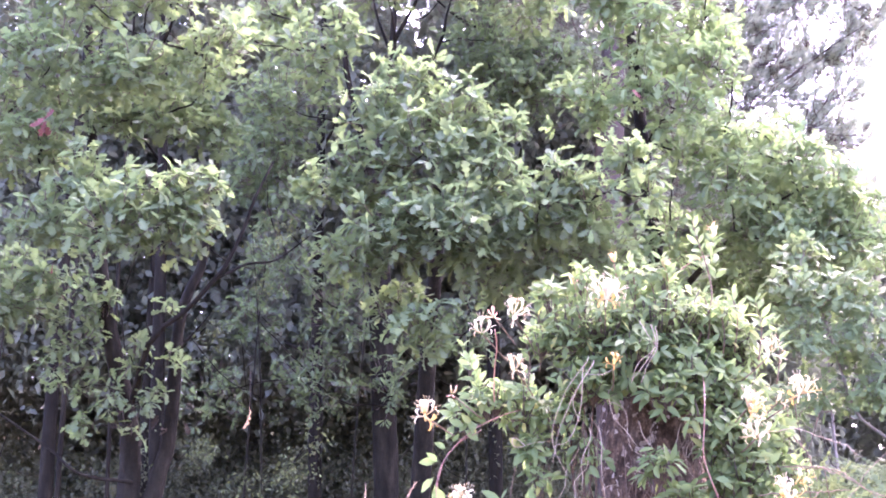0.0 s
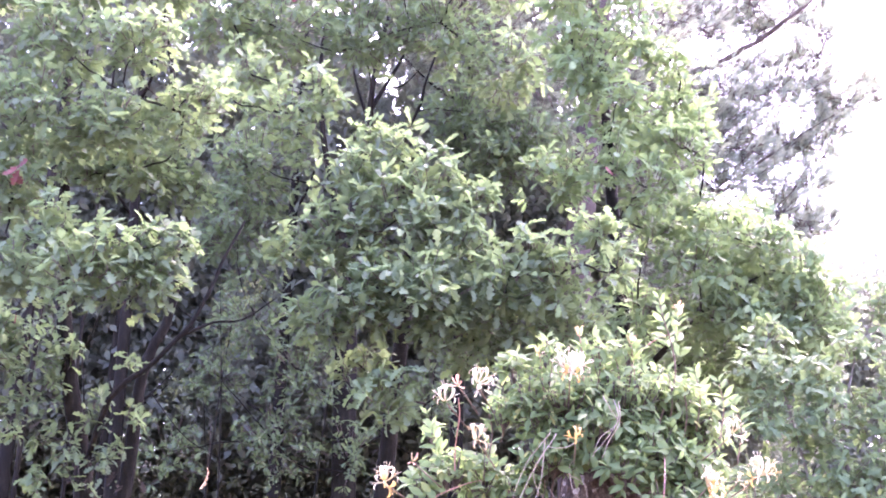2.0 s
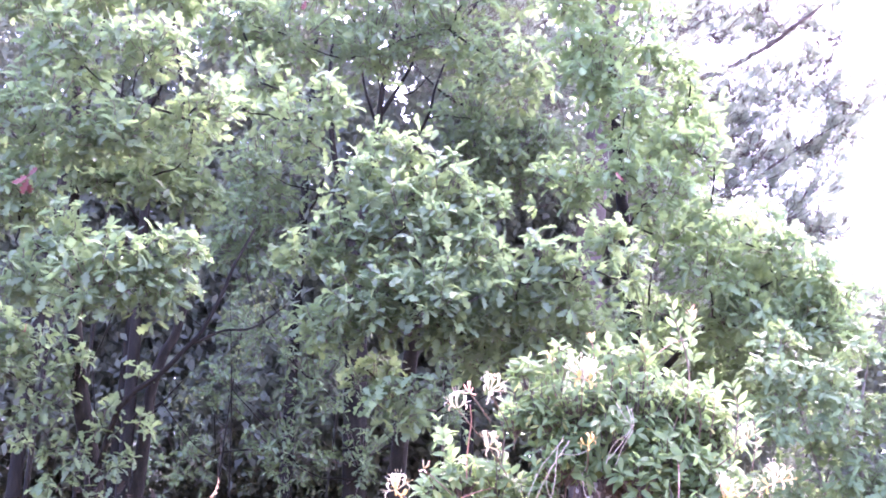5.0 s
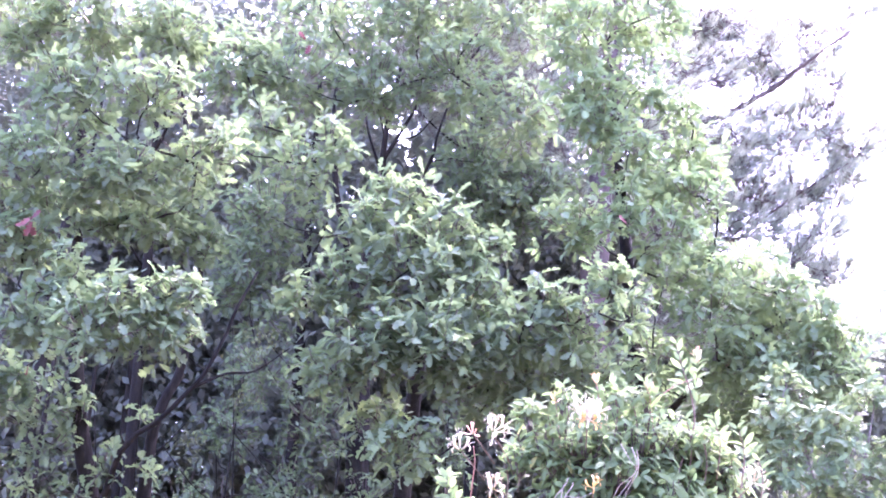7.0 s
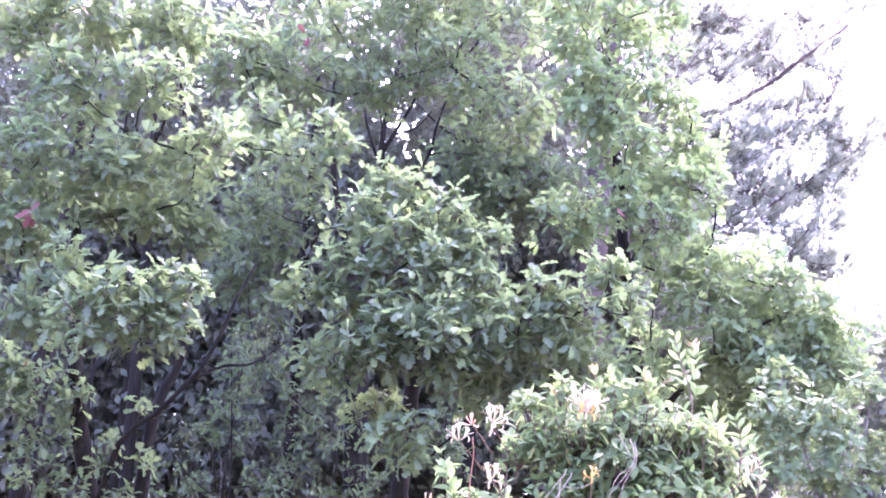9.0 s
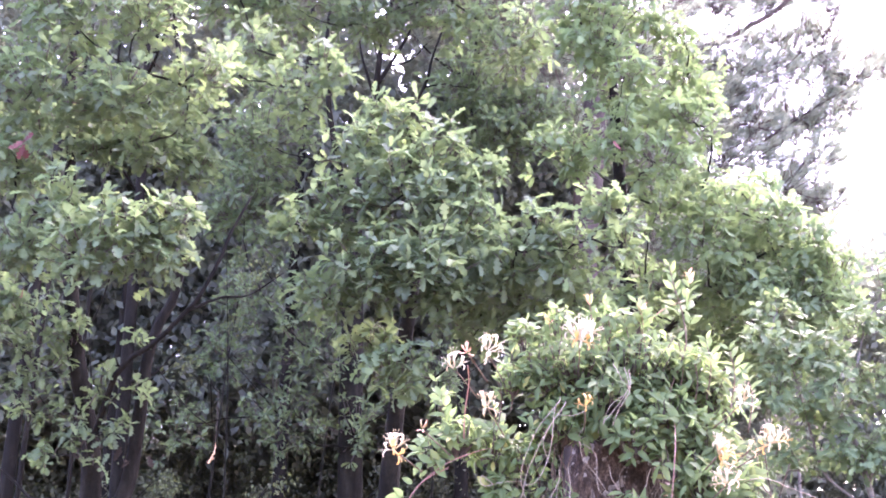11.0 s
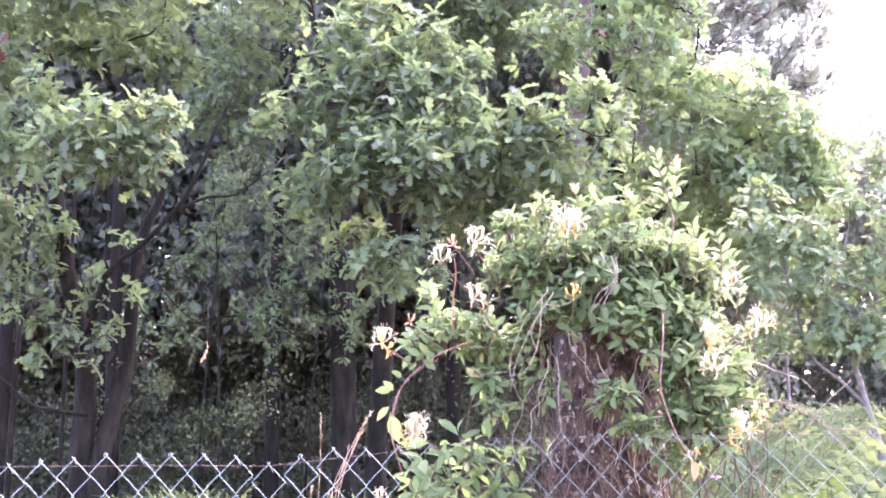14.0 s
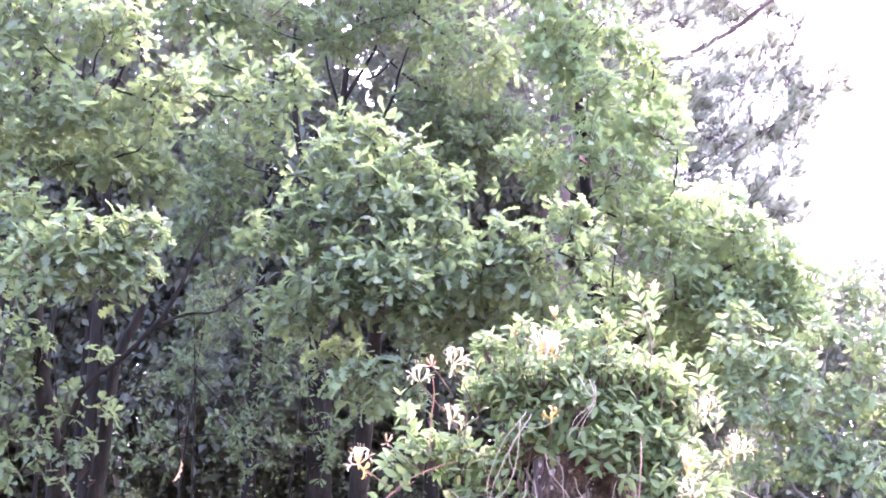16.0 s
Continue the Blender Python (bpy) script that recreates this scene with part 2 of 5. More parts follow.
def tube(points, radii, sides=6):
    """A closed tube along the points, with a radius for each."""
    p = np.asarray(points, float)
    r = np.broadcast_to(np.asarray(radii, float), len(p)).copy()
    along = unit(np.gradient(p, axis=0))
    ref = np.array([0.3, 1.0, 0.2]) if abs(along[0] @ unit(np.array([0.3, 1.0, 0.2]))) < 0.9 else np.array([1.0, 0, 0])
    u = unit(np.cross(along, ref))
    w = np.cross(along, u)
    p = np.vstack([p[:1], p, p[-1:]])
    u, w, r = np.vstack([u[:1], u, u[-1:]]), np.vstack([w[:1], w, w[-1:]]), np.r_[r[0] * 0.02, r, r[-1] * 0.02]
    a = np.arange(sides) * 2 * np.pi / sides
    ring = np.cos(a)[None, :, None] * u[:, None] + np.sin(a)[None, :, None] * w[:, None]
    v = p[:, None] + ring * r[:, None, None]
    i, j = np.meshgrid(np.arange(len(p) - 1), np.arange(sides), indexing="ij")
    k = (j + 1) % sides
    return v.reshape(-1, 3), np.stack([i * sides + j, i * sides + k, (i + 1) * sides + k, (i + 1) * sides + j], -1).reshape(-1, 4)


def blade(stations, halves, fold=0.25, droop=0.25, wave=0.0, sweep=0.0):
    """A leaf along x, of length 1, folded along its midrib and bent down to its tip."""
    x, h = np.asarray(stations, float), np.asarray(halves, float)
    mid = np.stack([x, 0 * x, -droop * x**2], -1)
    lift = fold * h + wave * np.sin(9 * x)
    tip = x + sweep * h
    left = np.stack([tip, h, lift - droop * x**2], -1)
    right = np.stack([tip, -h, lift * 0.8 - droop * x**2 - wave * np.cos(8 * x)], -1)
    v = np.concatenate([mid, left, right])
    n, i = len(x), np.arange(len(x) - 1)
    return v, np.concatenate([np.stack([i, i + 1, n + i + 1, n + i], -1), np.stack([i, 2 * n + i, 2 * n + i + 1, i + 1], -1)])


OAK_X = [0, 0.12, 0.2, 0.26, 0.31, 0.37, 0.43, 0.49, 0.55, 0.61, 0.67, 0.73, 0.79, 0.85, 0.92, 0.97, 1.0]
OAK_H = [0.012, 0.022, 0.11, 0.14, 0.1, 0.065, 0.18, 0.24, 0.2, 0.095, 0.22, 0.27, 0.22, 0.11, 0.18, 0.12, 0.02]
OAK_BLADES = [blade(OAK_X, OAK_H, f, d, w, 0.35) for f, d, w in ((0.25, 0.12, 0.02), (0.5, 0.3, 0.03), (0.1, -0.08, 0.03), (0.35, 0.5, 0.02))]
PLAIN_BLADES = [blade([0, 0.1, 0.3, 0.55, 0.8, 1.0], [0.015, 0.03, 0.19, 0.24, 0.15, 0.01], f, d, w) for f, d, w in ((0.3, 0.15, 0.01), (0.5, 0.4, 0.015), (0.15, -0.1, 0.01))]
SLIM_BLADES = [blade([0, 0.1, 0.3, 0.55, 0.8, 1.0], [0.012, 0.03, 0.15, 0.18, 0.11, 0.008], f, d, w) for f, d, w in ((0.35, 0.15, 0.01), (0.6, 0.4, 0.015), (0.2, -0.12, 0.01))]
HONEY_BLADES = [blade([0, 0.1, 0.3, 0.6, 0.84, 1.0], [0.012, 0.03, 0.13, 0.2, 0.14, 0.015], f, d, w) for f, d, w in ((0.3, 0.2, 0.01), (0.5, 0.4, 0.015))] + SLIM_BLADES[:2]
ROUGH_BLADES = [blade([0, 0.25, 0.42, 0.65, 0.8, 1.0], [0.02, 0.2, 0.09, 0.27, 0.13, 0.03], f, d, 0.0, 0.3) for f, d in ((0.3, 0.2), (0.5, 0.45))]


def turns(along, normal):
    """Matrices whose x runs along, and whose z is as near the normal as it can be."""
    a = unit(along)
    y = unit(np.cross(normal, a))
    return np.stack([a, y, np.cross(a, y)], -1)


def scatter(bag, blades, places, turn, size):
    """One blade at each place."""
    which = rng.integers(0, len(blades), len(places))
    for k, (v, f) in enumerate(blades):
        m = which == k
        n = int(m.sum())
        if n:
            pts = np.einsum("nij,vj->nvi", turn[m], v) * size[m][:, None, None] + places[m][:, None]
            bag.add(pts, (f[None] + (np.arange(n) * len(v))[:, None, None]).reshape(-1, 4))


def ball(n, shell=0.5):
    """n points in the unit ball, the more towards its skin the lower shell is."""
    return unit(rng.normal(size=(n, 3))) * (rng.random((n, 1)) ** shell)


def rosettes(clumps, per_area, leaves, size, shell=0.35, rise=0.85, flat=0.85, face=(0, -0.22, 0.55)):
    """Twig ends in the clumps, and leaves round each: places, turns, sizes and twigs."""
    places, turn, sizes, twigs = [], [], [], []
    for x, y, z, r in clumps:
        n = max(3, int(per_area * r * r * rng.uniform(0.8, 1.2)))
        c = np.array([x, y, z])
        off = ball(n, shell) * (r, r, r * flat) * rng.uniform(0.75, 1.15, (n, 1))
        end = c + off
        axis = unit(unit(off) * 0.8 + (0, -0.1, rise) + rng.normal(size=(n, 3)) * 0.3)
        for e, a in zip(end, axis):
            twigs.append((c + (e - c) * (0.3 if r < 0.12 else 0.65) - (0, 0, 0.04), e - a * size * 0.3, e + a * size * 0.15))
            k = rng.integers(leaves - 2, leaves + 3)
            side = unit(np.cross(a, (0.31, 0.5, 0.8)))
            other = np.cross(a, side)
            phi = np.arange(k) * 2.4 + rng.random() * 6.28
            lean = rng.uniform(0.5, 1.75, k)[:, None]
            d = a * np.cos(lean) + (np.cos(phi)[:, None] * side + np.sin(phi)[:, None] * other) * np.sin(lean)
            d = unit(d - (0, 0, 0.18) + rng.normal(size=(k, 3)) * 0.15)
            normal = unit(0.55 * a + face + rng.normal(size=(k, 3)) * 0.36)
            places.append(e + d * size * 0.05 + a * (rng.random((k, 1)) - 0.6) * size * 0.7)
            turn.append(turns(d, normal))
            sizes.append(size * rng.uniform(0.6, 1.2, k))
    return np.concatenate(places), np.concatenate(turn), np.concatenate(sizes), twigs


def as_matrix(place, turn, size):
    m = Matrix([[*(turn[i] * size), place[i]] for i in range(3)] + [[0, 0, 0, 1]])
    return m


# sky gaps cut along the camera's lines of sight: their slopes to the side and up, and how fast each widens
VIEW_GAPS = [(-0.051, 0.444, 0.0119), (-0.045, 0.422, 0.0074), (0.005, 0.44, 0.0051), (-0.104, 0.516, 0.0079), (0.065, 0.401, 0.0042), (0.228, 0.486, 0.0121), (0.159, 0.459, 0.0042), (0.186, 0.428, 0.0042), (-0.204, 0.52, 0.0065)]


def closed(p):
    """Which places lie outside the gaps cut along the camera's sight lines, whose edges are ragged."""
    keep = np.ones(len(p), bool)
    for a, b, w in VIEW_GAPS:
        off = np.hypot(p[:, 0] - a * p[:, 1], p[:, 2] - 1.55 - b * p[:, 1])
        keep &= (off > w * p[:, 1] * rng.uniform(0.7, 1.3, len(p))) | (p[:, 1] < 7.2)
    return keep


def leafage(tree, base, clumps, blades, material, per_area, leaves, size, single=260, twig_radius=0.0022, names=("leaf", "foliage", "twig_tangle"), **more):
    """The leaves of a plant: those on the side of the fence singly, the others joined; and their twigs."""
    places, turn, sizes, twigs = rosettes(clumps, per_area, leaves, size, **more)
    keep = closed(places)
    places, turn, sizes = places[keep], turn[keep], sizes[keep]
    places = places - np.asarray(base)
    order = np.argsort(places[:, 1])
    order = np.r_[order[: single * 3 : 3], order[1 : single * 3 : 3], order[2 : single * 3 : 3], order[single * 3 :]]
    near, rest = order[:single], order[single:]
    shared = [Bag().add(*b).mesh(names[0], material) for b in blades]
    for i in near:
        part(names[0], shared[int(i) % len(shared)], tree, m=as_matrix(places[i], turn[i], sizes[i]))
    bag = Bag()
    scatter(bag, blades, places[rest], turn[rest], sizes[rest])
    part(names[1], bag.mesh(names[1], material), tree, kind="stuff")
    bag = Bag()
    for t in twigs:
        bag.add(*tube(spline(np.asarray(t) - base, 4), [twig_radius * 1.5, twig_radius * 1.2, twig_radius, twig_radius * 0.5], 3))
    part(names[2], bag.mesh(names[2], TWIG), tree, kind="stuff")


def limbs_to(tree, base, stem, clumps, bark, thick=0.03, name="limb", lowest=0.0):
    """A limb to each clump, from the stem or from a limb that grew before it."""
    pool = np.asarray(stem, float)
    pool = pool[pool[:, 2] >= min(lowest, pool[:, 2].max() - 0.5)]
    order = sorted(clumps, key=lambda c: np.min(np.linalg.norm(pool - np.asarray(c[:3]), axis=1)))
    for x, y, z, r in order:
        c = np.array([x, y, z])
        away = np.linalg.norm(pool - c, axis=1)
        s = pool[np.argmin(away + 0.9 * np.maximum(0, pool[:, 2] - z + 0.3 * away))]
        length = np.linalg.norm(c - s)
        bend = (s + c) / 2 + (0, 0, -0.06 * length) + rng.normal(size=3) * 0.07 * length
        pts = spline([s, bend, c], 12)
        pts[1:-1] += rng.normal(size=(10, 3)) * 0.006
        r0 = thick * min(1.0, 0.3 + 0.35 * length)
        part(name, Bag().add(*tube(pts - base, np.linspace(r0, 0.003, 12), 7)).mesh(name, bark), tree)
        pool = np.vstack([pool, pts[4:]])


def rough_stem(points, radii, sides=14, n=40, knots=0.08, seed=0.0):
    """A trunk with uneven bark."""
    p = spline(points, n)
    r = np.interp(np.linspace(0, 1, n), np.linspace(0, 1, len(radii)), radii)
    v, f = tube(p, r, sides)
    centre = np.repeat(np.vstack([p[:1], p, p[-1:]]), sides, axis=0)
    out = v - centre
    push = np.array([noise.noise(Vector((q[0] * 14 + seed, q[1] * 14, q[2] * 4))) + 0.5 * noise.noise(Vector((q[0] * 40, q[1] * 40, q[2] * 12 + seed))) for q in v])
    return centre + out * (1 + knots * push)[:, None], f, p


# ---- ground ----
def bank(x, y):
    """A bank added as a backdrop, standing in for the murk under the trees."""
    a, b = np.clip((y - 12.0) / 3.6, 0, 1), np.clip((2.2 - x) / 1.6, 0, 1)
    return 2.5 * a * a * (3 - 2 * a) * b * b * (3 - 2 * b) * np.clip((40 - y) / 20, 0, 1)


def rise_at(x, y):
    return 0.45 * np.clip((y - 2.8) / 6.0, 0, 1) ** 1.3 + 0.05 * np.sin(0.9 * x + 0.4) * np.sin(0.7 * y) * np.clip(np.hypot(x, y) / 4, 0, 1) + bank(x, y)


def build_ground():
    g = np.sign(np.linspace(-1, 1, 141)) * (np.abs(np.linspace(-1, 1, 141)) ** 4) * 700 + np.linspace(-12, 12, 141)
    x, y = np.meshgrid(g, g + 4, indexing="ij")
    z = rise_at(x, y) + np.where(np.hypot(x, y) < 20, 0.03 * np.sin(5.1 * x + 2 * np.sin(3 * y)) * np.sin(4.3 * y), 0)
    i, j = np.meshgrid(np.arange(140), np.arange(140), indexing="ij")
    f = np.stack([i * 141 + j, (i + 1) * 141 + j, (i + 1) * 141 + j + 1, i * 141 + j + 1], -1)
    me = Bag().add(np.stack([x, y, z], -1), f).mesh("ground", SOIL)
    tagged(new("ground", me), "woodland ground with brown leaf litter and low green growth", "ground", "", "structure")


build_ground()

# ---- where the crowns hang: x, y, z and radius of each clump ----
OAK_A = [
    (-2.31, 6.90, 4.13, 0.20), (-2.11, 6.90, 4.00, 0.17), (-1.54, 6.90, 3.92, 0.17), (-1.66, 6.90, 4.14, 0.19), (-1.91, 6.90, 4.08, 0.17),
    (-2.15, 6.20, 4.51, 0.29), (-1.68, 6.10, 4.50, 0.25), (-2.14, 6.40, 5.15, 0.33), (-2.56, 6.40, 5.11, 0.30), (-1.69, 6.50, 5.14, 0.28),
    (-2.23, 6.10, 4.09, 0.32), (-1.79, 6.10, 4.03, 0.26), (-1.45, 6.30, 4.19, 0.24), (-2.30, 6.10, 3.64, 0.20), (-1.75, 6.60, 3.93, 0.22),
    (-1.96, 5.80, 3.33, 0.16), (-1.62, 5.70, 3.22, 0.18), (-1.37, 5.80, 3.27, 0.14), (-1.74, 5.70, 3.05, 0.23), (-1.46, 5.80, 3.05, 0.18),
    (-2.15, 5.90, 3.15, 0.21), (-2.63, 6.30, 3.80, 0.36), (-2.76, 6.90, 2.98, 0.34),
]
OAK_A_LOW = [
    (-2.41, 7.01, 3.01, 0.26), (-2.22, 7.12, 2.90, 0.16), (-2.40, 7.12, 2.73, 0.20), (-2.09, 7.12, 2.64, 0.16), (-1.89, 7.12, 2.60, 0.12),
    (-1.86, 7.12, 2.90, 0.07), (-1.94, 7.12, 2.38, 0.12), (-2.21, 7.12, 2.44, 0.18), (-2.52, 7.12, 2.53, 0.21), (-2.39, 7.12, 3.03, 0.18),
    (-2.05, 7.10, 2.20, 0.13), (-2.30, 7.10, 2.20, 0.14),
]
OAK_B = [
    (-0.34, 6.40, 4.04, 0.18), (-0.52, 6.30, 3.82, 0.18), (-0.08, 6.30, 3.74, 0.22), (0.16, 6.30, 3.65, 0.16), (-0.26, 6.20, 3.51, 0.28),
    (-0.56, 6.20, 3.44, 0.25), (-0.83, 6.20, 3.38, 0.13), (0.04, 6.20, 3.36, 0.25), (-0.42, 6.00, 3.11, 0.23), (-0.13, 6.00, 3.06, 0.26),
    (-0.40, 6.00, 2.95, 0.17), (-0.65, 6.10, 2.96, 0.17), (-0.04, 6.10, 2.88, 0.17), (-0.26, 6.00, 2.54, 0.16), (-0.42, 6.30, 2.73, 0.15),
    (0.19, 6.20, 3.05, 0.22), (0.45, 6.00, 3.31, 0.17), (0.79, 5.90, 3.39, 0.11), (0.59, 6.00, 3.16, 0.23), (0.33, 6.00, 3.12, 0.18),
    (0.90, 6.10, 3.25, 0.12), (0.41, 6.30, 2.90, 0.18), (0.69, 6.40, 2.98, 0.24), (0.17, 6.40, 2.85, 0.18),
]
OAK_C = [
    (-1.56, 9.40, 4.99, 0.50), (-1.66, 9.40, 4.37, 0.44), (-0.98, 7.00, 4.45, 0.25), (-0.81, 7.00, 4.61, 0.20), (-1.29, 7.30, 4.85, 0.28),
    (-1.36, 6.80, 4.48, 0.16), (-1.19, 8.00, 5.53, 0.42), (-0.63, 8.20, 5.59, 0.39), (-0.05, 8.20, 5.69, 0.43), (0.14, 9.40, 5.47, 0.42),
    (0.45, 8.00, 5.28, 0.38), (0.33, 9.40, 5.02, 0.38), (-0.99, 8.20, 6.15, 0.43), (-0.32, 8.40, 6.37, 0.44), (0.37, 8.20, 6.21, 0.43),
    (-1.53, 7.60, 5.45, 0.32), (0.66, 9.40, 5.27, 0.36),
]
OAK_C_LOW = [
    (-1.43, 9.00, 3.62, 0.38), (-1.70, 9.00, 3.18, 0.30), (-1.03, 9.00, 3.19, 0.38), (-1.25, 9.00, 2.69, 0.38), (-1.99, 9.00, 2.59, 0.33),
    (-0.66, 9.00, 2.61, 0.33), (-0.09, 9.00, 3.04, 0.33),
]
OAK_D = [
    (0.78, 7.00, 4.98, 0.23), (0.87, 6.90, 4.74, 0.26), (1.03, 6.80, 4.47, 0.24), (1.18, 7.00, 5.06, 0.25), (1.39, 7.00, 4.87, 0.17),
    (1.41, 6.90, 4.23, 0.25), (0.97, 6.70, 4.04, 0.19), (1.21, 6.80, 3.93, 0.24), (0.75, 7.20, 4.14, 0.27), (1.58, 7.00, 4.42, 0.15),
    (1.68, 7.00, 3.72, 0.22), (1.50, 7.00, 3.51, 0.23), (1.97, 7.20, 3.71, 0.20), (2.21, 7.20, 3.57, 0.19), (1.84, 7.20, 3.32, 0.27),
    (1.59, 7.30, 3.27, 0.28), (2.11, 7.20, 3.22, 0.27), (2.33, 7.20, 3.40, 0.17), (1.27, 7.20, 3.78, 0.24), (1.24, 7.50, 3.31, 0.32),
    (0.79, 7.00, 5.42, 0.30), (1.23, 7.00, 5.50, 0.27), (1.53, 8.00, 3.08, 0.34), (0.97, 8.00, 2.96, 0.34),
]
PINE = [
    (2.58, 11.00, 7.14, 0.29), (3.03, 11.00, 7.03, 0.26), (3.50, 11.20, 7.32, 0.24), (3.67, 11.20, 6.58, 0.24), (3.10, 11.00, 6.36, 0.29),
    (2.65, 10.80, 6.09, 0.26), (3.29, 11.00, 5.89, 0.29), (2.83, 10.80, 5.41, 0.26), (4.22, 11.40, 6.58, 0.22), (3.69, 11.20, 6.89, 0.24),
    (2.84, 11.00, 6.66, 0.23), (3.36, 10.80, 5.41, 0.23), (2.55, 11.00, 7.71, 0.36), (3.30, 11.20, 7.90, 0.32), (3.95, 11.40, 8.02, 0.27),
    (3.02, 10.60, 5.06, 0.28), (2.69, 10.80, 5.75, 0.28), (2.15, 10.80, 7.04, 0.31), (3.81, 11.20, 6.22, 0.21), (2.41, 10.60, 5.28, 0.30),
]
SAPLING = [
    (2.15, 5.90, 3.01, 0.15), (2.00, 5.90, 2.78, 0.13), (1.68, 5.80, 2.61, 0.15), (1.52, 5.80, 2.67, 0.12), (1.78, 5.80, 2.40, 0.19),
    (2.09, 5.90, 2.47, 0.18), (1.54, 5.80, 2.42, 0.15), (1.87, 5.80, 2.18, 0.18), (1.66, 5.90, 2.19, 0.15), (2.08, 5.80, 2.13, 0.18),
    (2.28, 5.90, 2.72, 0.17), (1.82, 5.80, 2.64, 0.11), (1.56, 6.20, 2.14, 0.18), (2.34, 6.00, 2.40, 0.17), (1.64, 6.00, 2.88, 0.10),
]
HONEY = [
    (0.39, 2.66, 1.98, 0.12), (0.27, 2.62, 1.96, 0.09), (0.19, 2.60, 1.96, 0.06), (0.51, 2.68, 1.97, 0.10), (0.57, 2.68, 1.93, 0.06),
    (0.33, 2.60, 1.90, 0.08), (0.45, 2.58, 1.87, 0.08), (0.23, 2.60, 1.85, 0.07), (0.54, 2.62, 1.82, 0.08), (0.59, 2.60, 1.72, 0.07),
    (0.53, 2.56, 1.66, 0.06), (0.58, 2.58, 1.60, 0.05), (0.51, 2.54, 1.75, 0.04), (0.38, 2.54, 1.82, 0.05), (0.17, 2.62, 1.79, 0.05),
    (0.09, 2.62, 1.81, 0.06), (0.02, 2.60, 1.82, 0.05), (-0.04, 2.58, 1.79, 0.03), (0.13, 2.60, 1.95, 0.04),
]
SPRIGS = [
    (0.16, 2.60, 2.04, 0.03), (0.23, 2.60, 2.08, 0.03), (0.34, 2.62, 2.08, 0.03),
    (0.41, 2.62, 2.09, 0.03), (0.36, 2.50, 1.67, 0.04), (0.42, 2.50, 1.60, 0.03),
    (-0.02, 2.60, 1.91, 0.02), (0.12, 2.58, 1.66, 0.03),
    (0.11, 2.60, 1.72, 0.04), (0.64, 2.60, 1.66, 0.04), (0.47, 2.57, 1.70, 0.03), (0.485, 2.57, 1.62, 0.035), (0.47, 2.56, 1.55, 0.03),
]
FLANK = [
    (0.223, 2.58, 1.689, 0.035), (0.346, 2.5, 1.655, 0.03), (0.374, 2.5, 1.626, 0.03), (0.508, 2.55, 1.605, 0.05),
    (0.455, 2.54, 1.784, 0.05), (0.524, 2.55, 1.714, 0.055), (0.546, 2.56, 1.645, 0.05), (0.533, 2.57, 1.559, 0.04),
    (0.196, 2.6, 1.72, 0.03),
]
OAK_D_LOW = [
    (1.89, 7.60, 3.64, 0.29), (2.17, 7.60, 3.53, 0.29), (2.35, 7.50, 3.32, 0.25), (2.06, 7.80, 3.20, 0.31), (2.36, 7.60, 3.09, 0.25),
    (1.85, 7.90, 3.10, 0.32), (2.49, 7.40, 3.23, 0.18), (2.26, 7.90, 3.04, 0.30), (1.60, 7.40, 3.96, 0.25), (1.92, 7.40, 3.89, 0.21),
    (1.51, 7.30, 4.69, 0.21), (1.24, 7.30, 4.49, 0.24),
]
PINE_MORE = [
    (2.35, 11.20, 7.37, 0.37), (2.98, 11.40, 7.48, 0.32), (2.42, 11.20, 6.38, 0.32), (3.02, 11.20, 5.96, 0.32), (2.52, 11.00, 5.82, 0.31),
    (3.46, 11.40, 6.79, 0.27), (3.63, 11.20, 6.03, 0.24), (3.12, 11.20, 6.75, 0.27), (3.34, 10.80, 5.02, 0.23), (2.13, 11.00, 5.58, 0.31),
    (3.86, 11.40, 7.49, 0.22), (3.94, 11.20, 6.34, 0.16),
]
PINE_FINE = [
    (2.47, 10.90, 7.50, 0.23), (3.01, 11.20, 7.73, 0.24), (3.51, 11.50, 7.93, 0.22), (2.67, 10.90, 7.03, 0.22), (3.18, 11.20, 7.25, 0.24),
    (3.65, 11.50, 7.50, 0.23), (3.69, 10.90, 6.94, 0.16), (2.92, 11.20, 6.49, 0.24), (3.41, 11.50, 6.60, 0.26), (3.54, 10.90, 6.43, 0.20),
    (3.79, 11.20, 6.44, 0.15), (3.25, 11.50, 6.13, 0.23), (3.40, 10.90, 5.84, 0.21), (3.68, 11.20, 6.11, 0.16), (4.22, 11.50, 6.67, 0.14),
    (2.87, 10.90, 5.54, 0.21), (3.29, 11.20, 5.78, 0.22), (4.11, 11.50, 7.97, 0.15), (2.40, 10.90, 6.27, 0.21), (2.55, 11.20, 5.89, 0.21),
    (3.56, 11.50, 7.05, 0.21), (2.25, 10.90, 7.50, 0.23), (4.19, 11.20, 7.94, 0.11),
]
PINE_EDGE = [
    (3.50, 10.90, 5.40, 0.19), (3.46, 11.20, 5.15, 0.22), (3.58, 10.90, 5.00, 0.16), (3.26, 11.20, 5.38, 0.22), (3.89, 10.90, 6.27, 0.13),
    (4.23, 11.20, 6.49, 0.10), (3.76, 10.90, 6.00, 0.13), (3.67, 11.20, 5.80, 0.15), (3.25, 10.90, 4.89, 0.19), (4.12, 11.20, 6.58, 0.10),
]
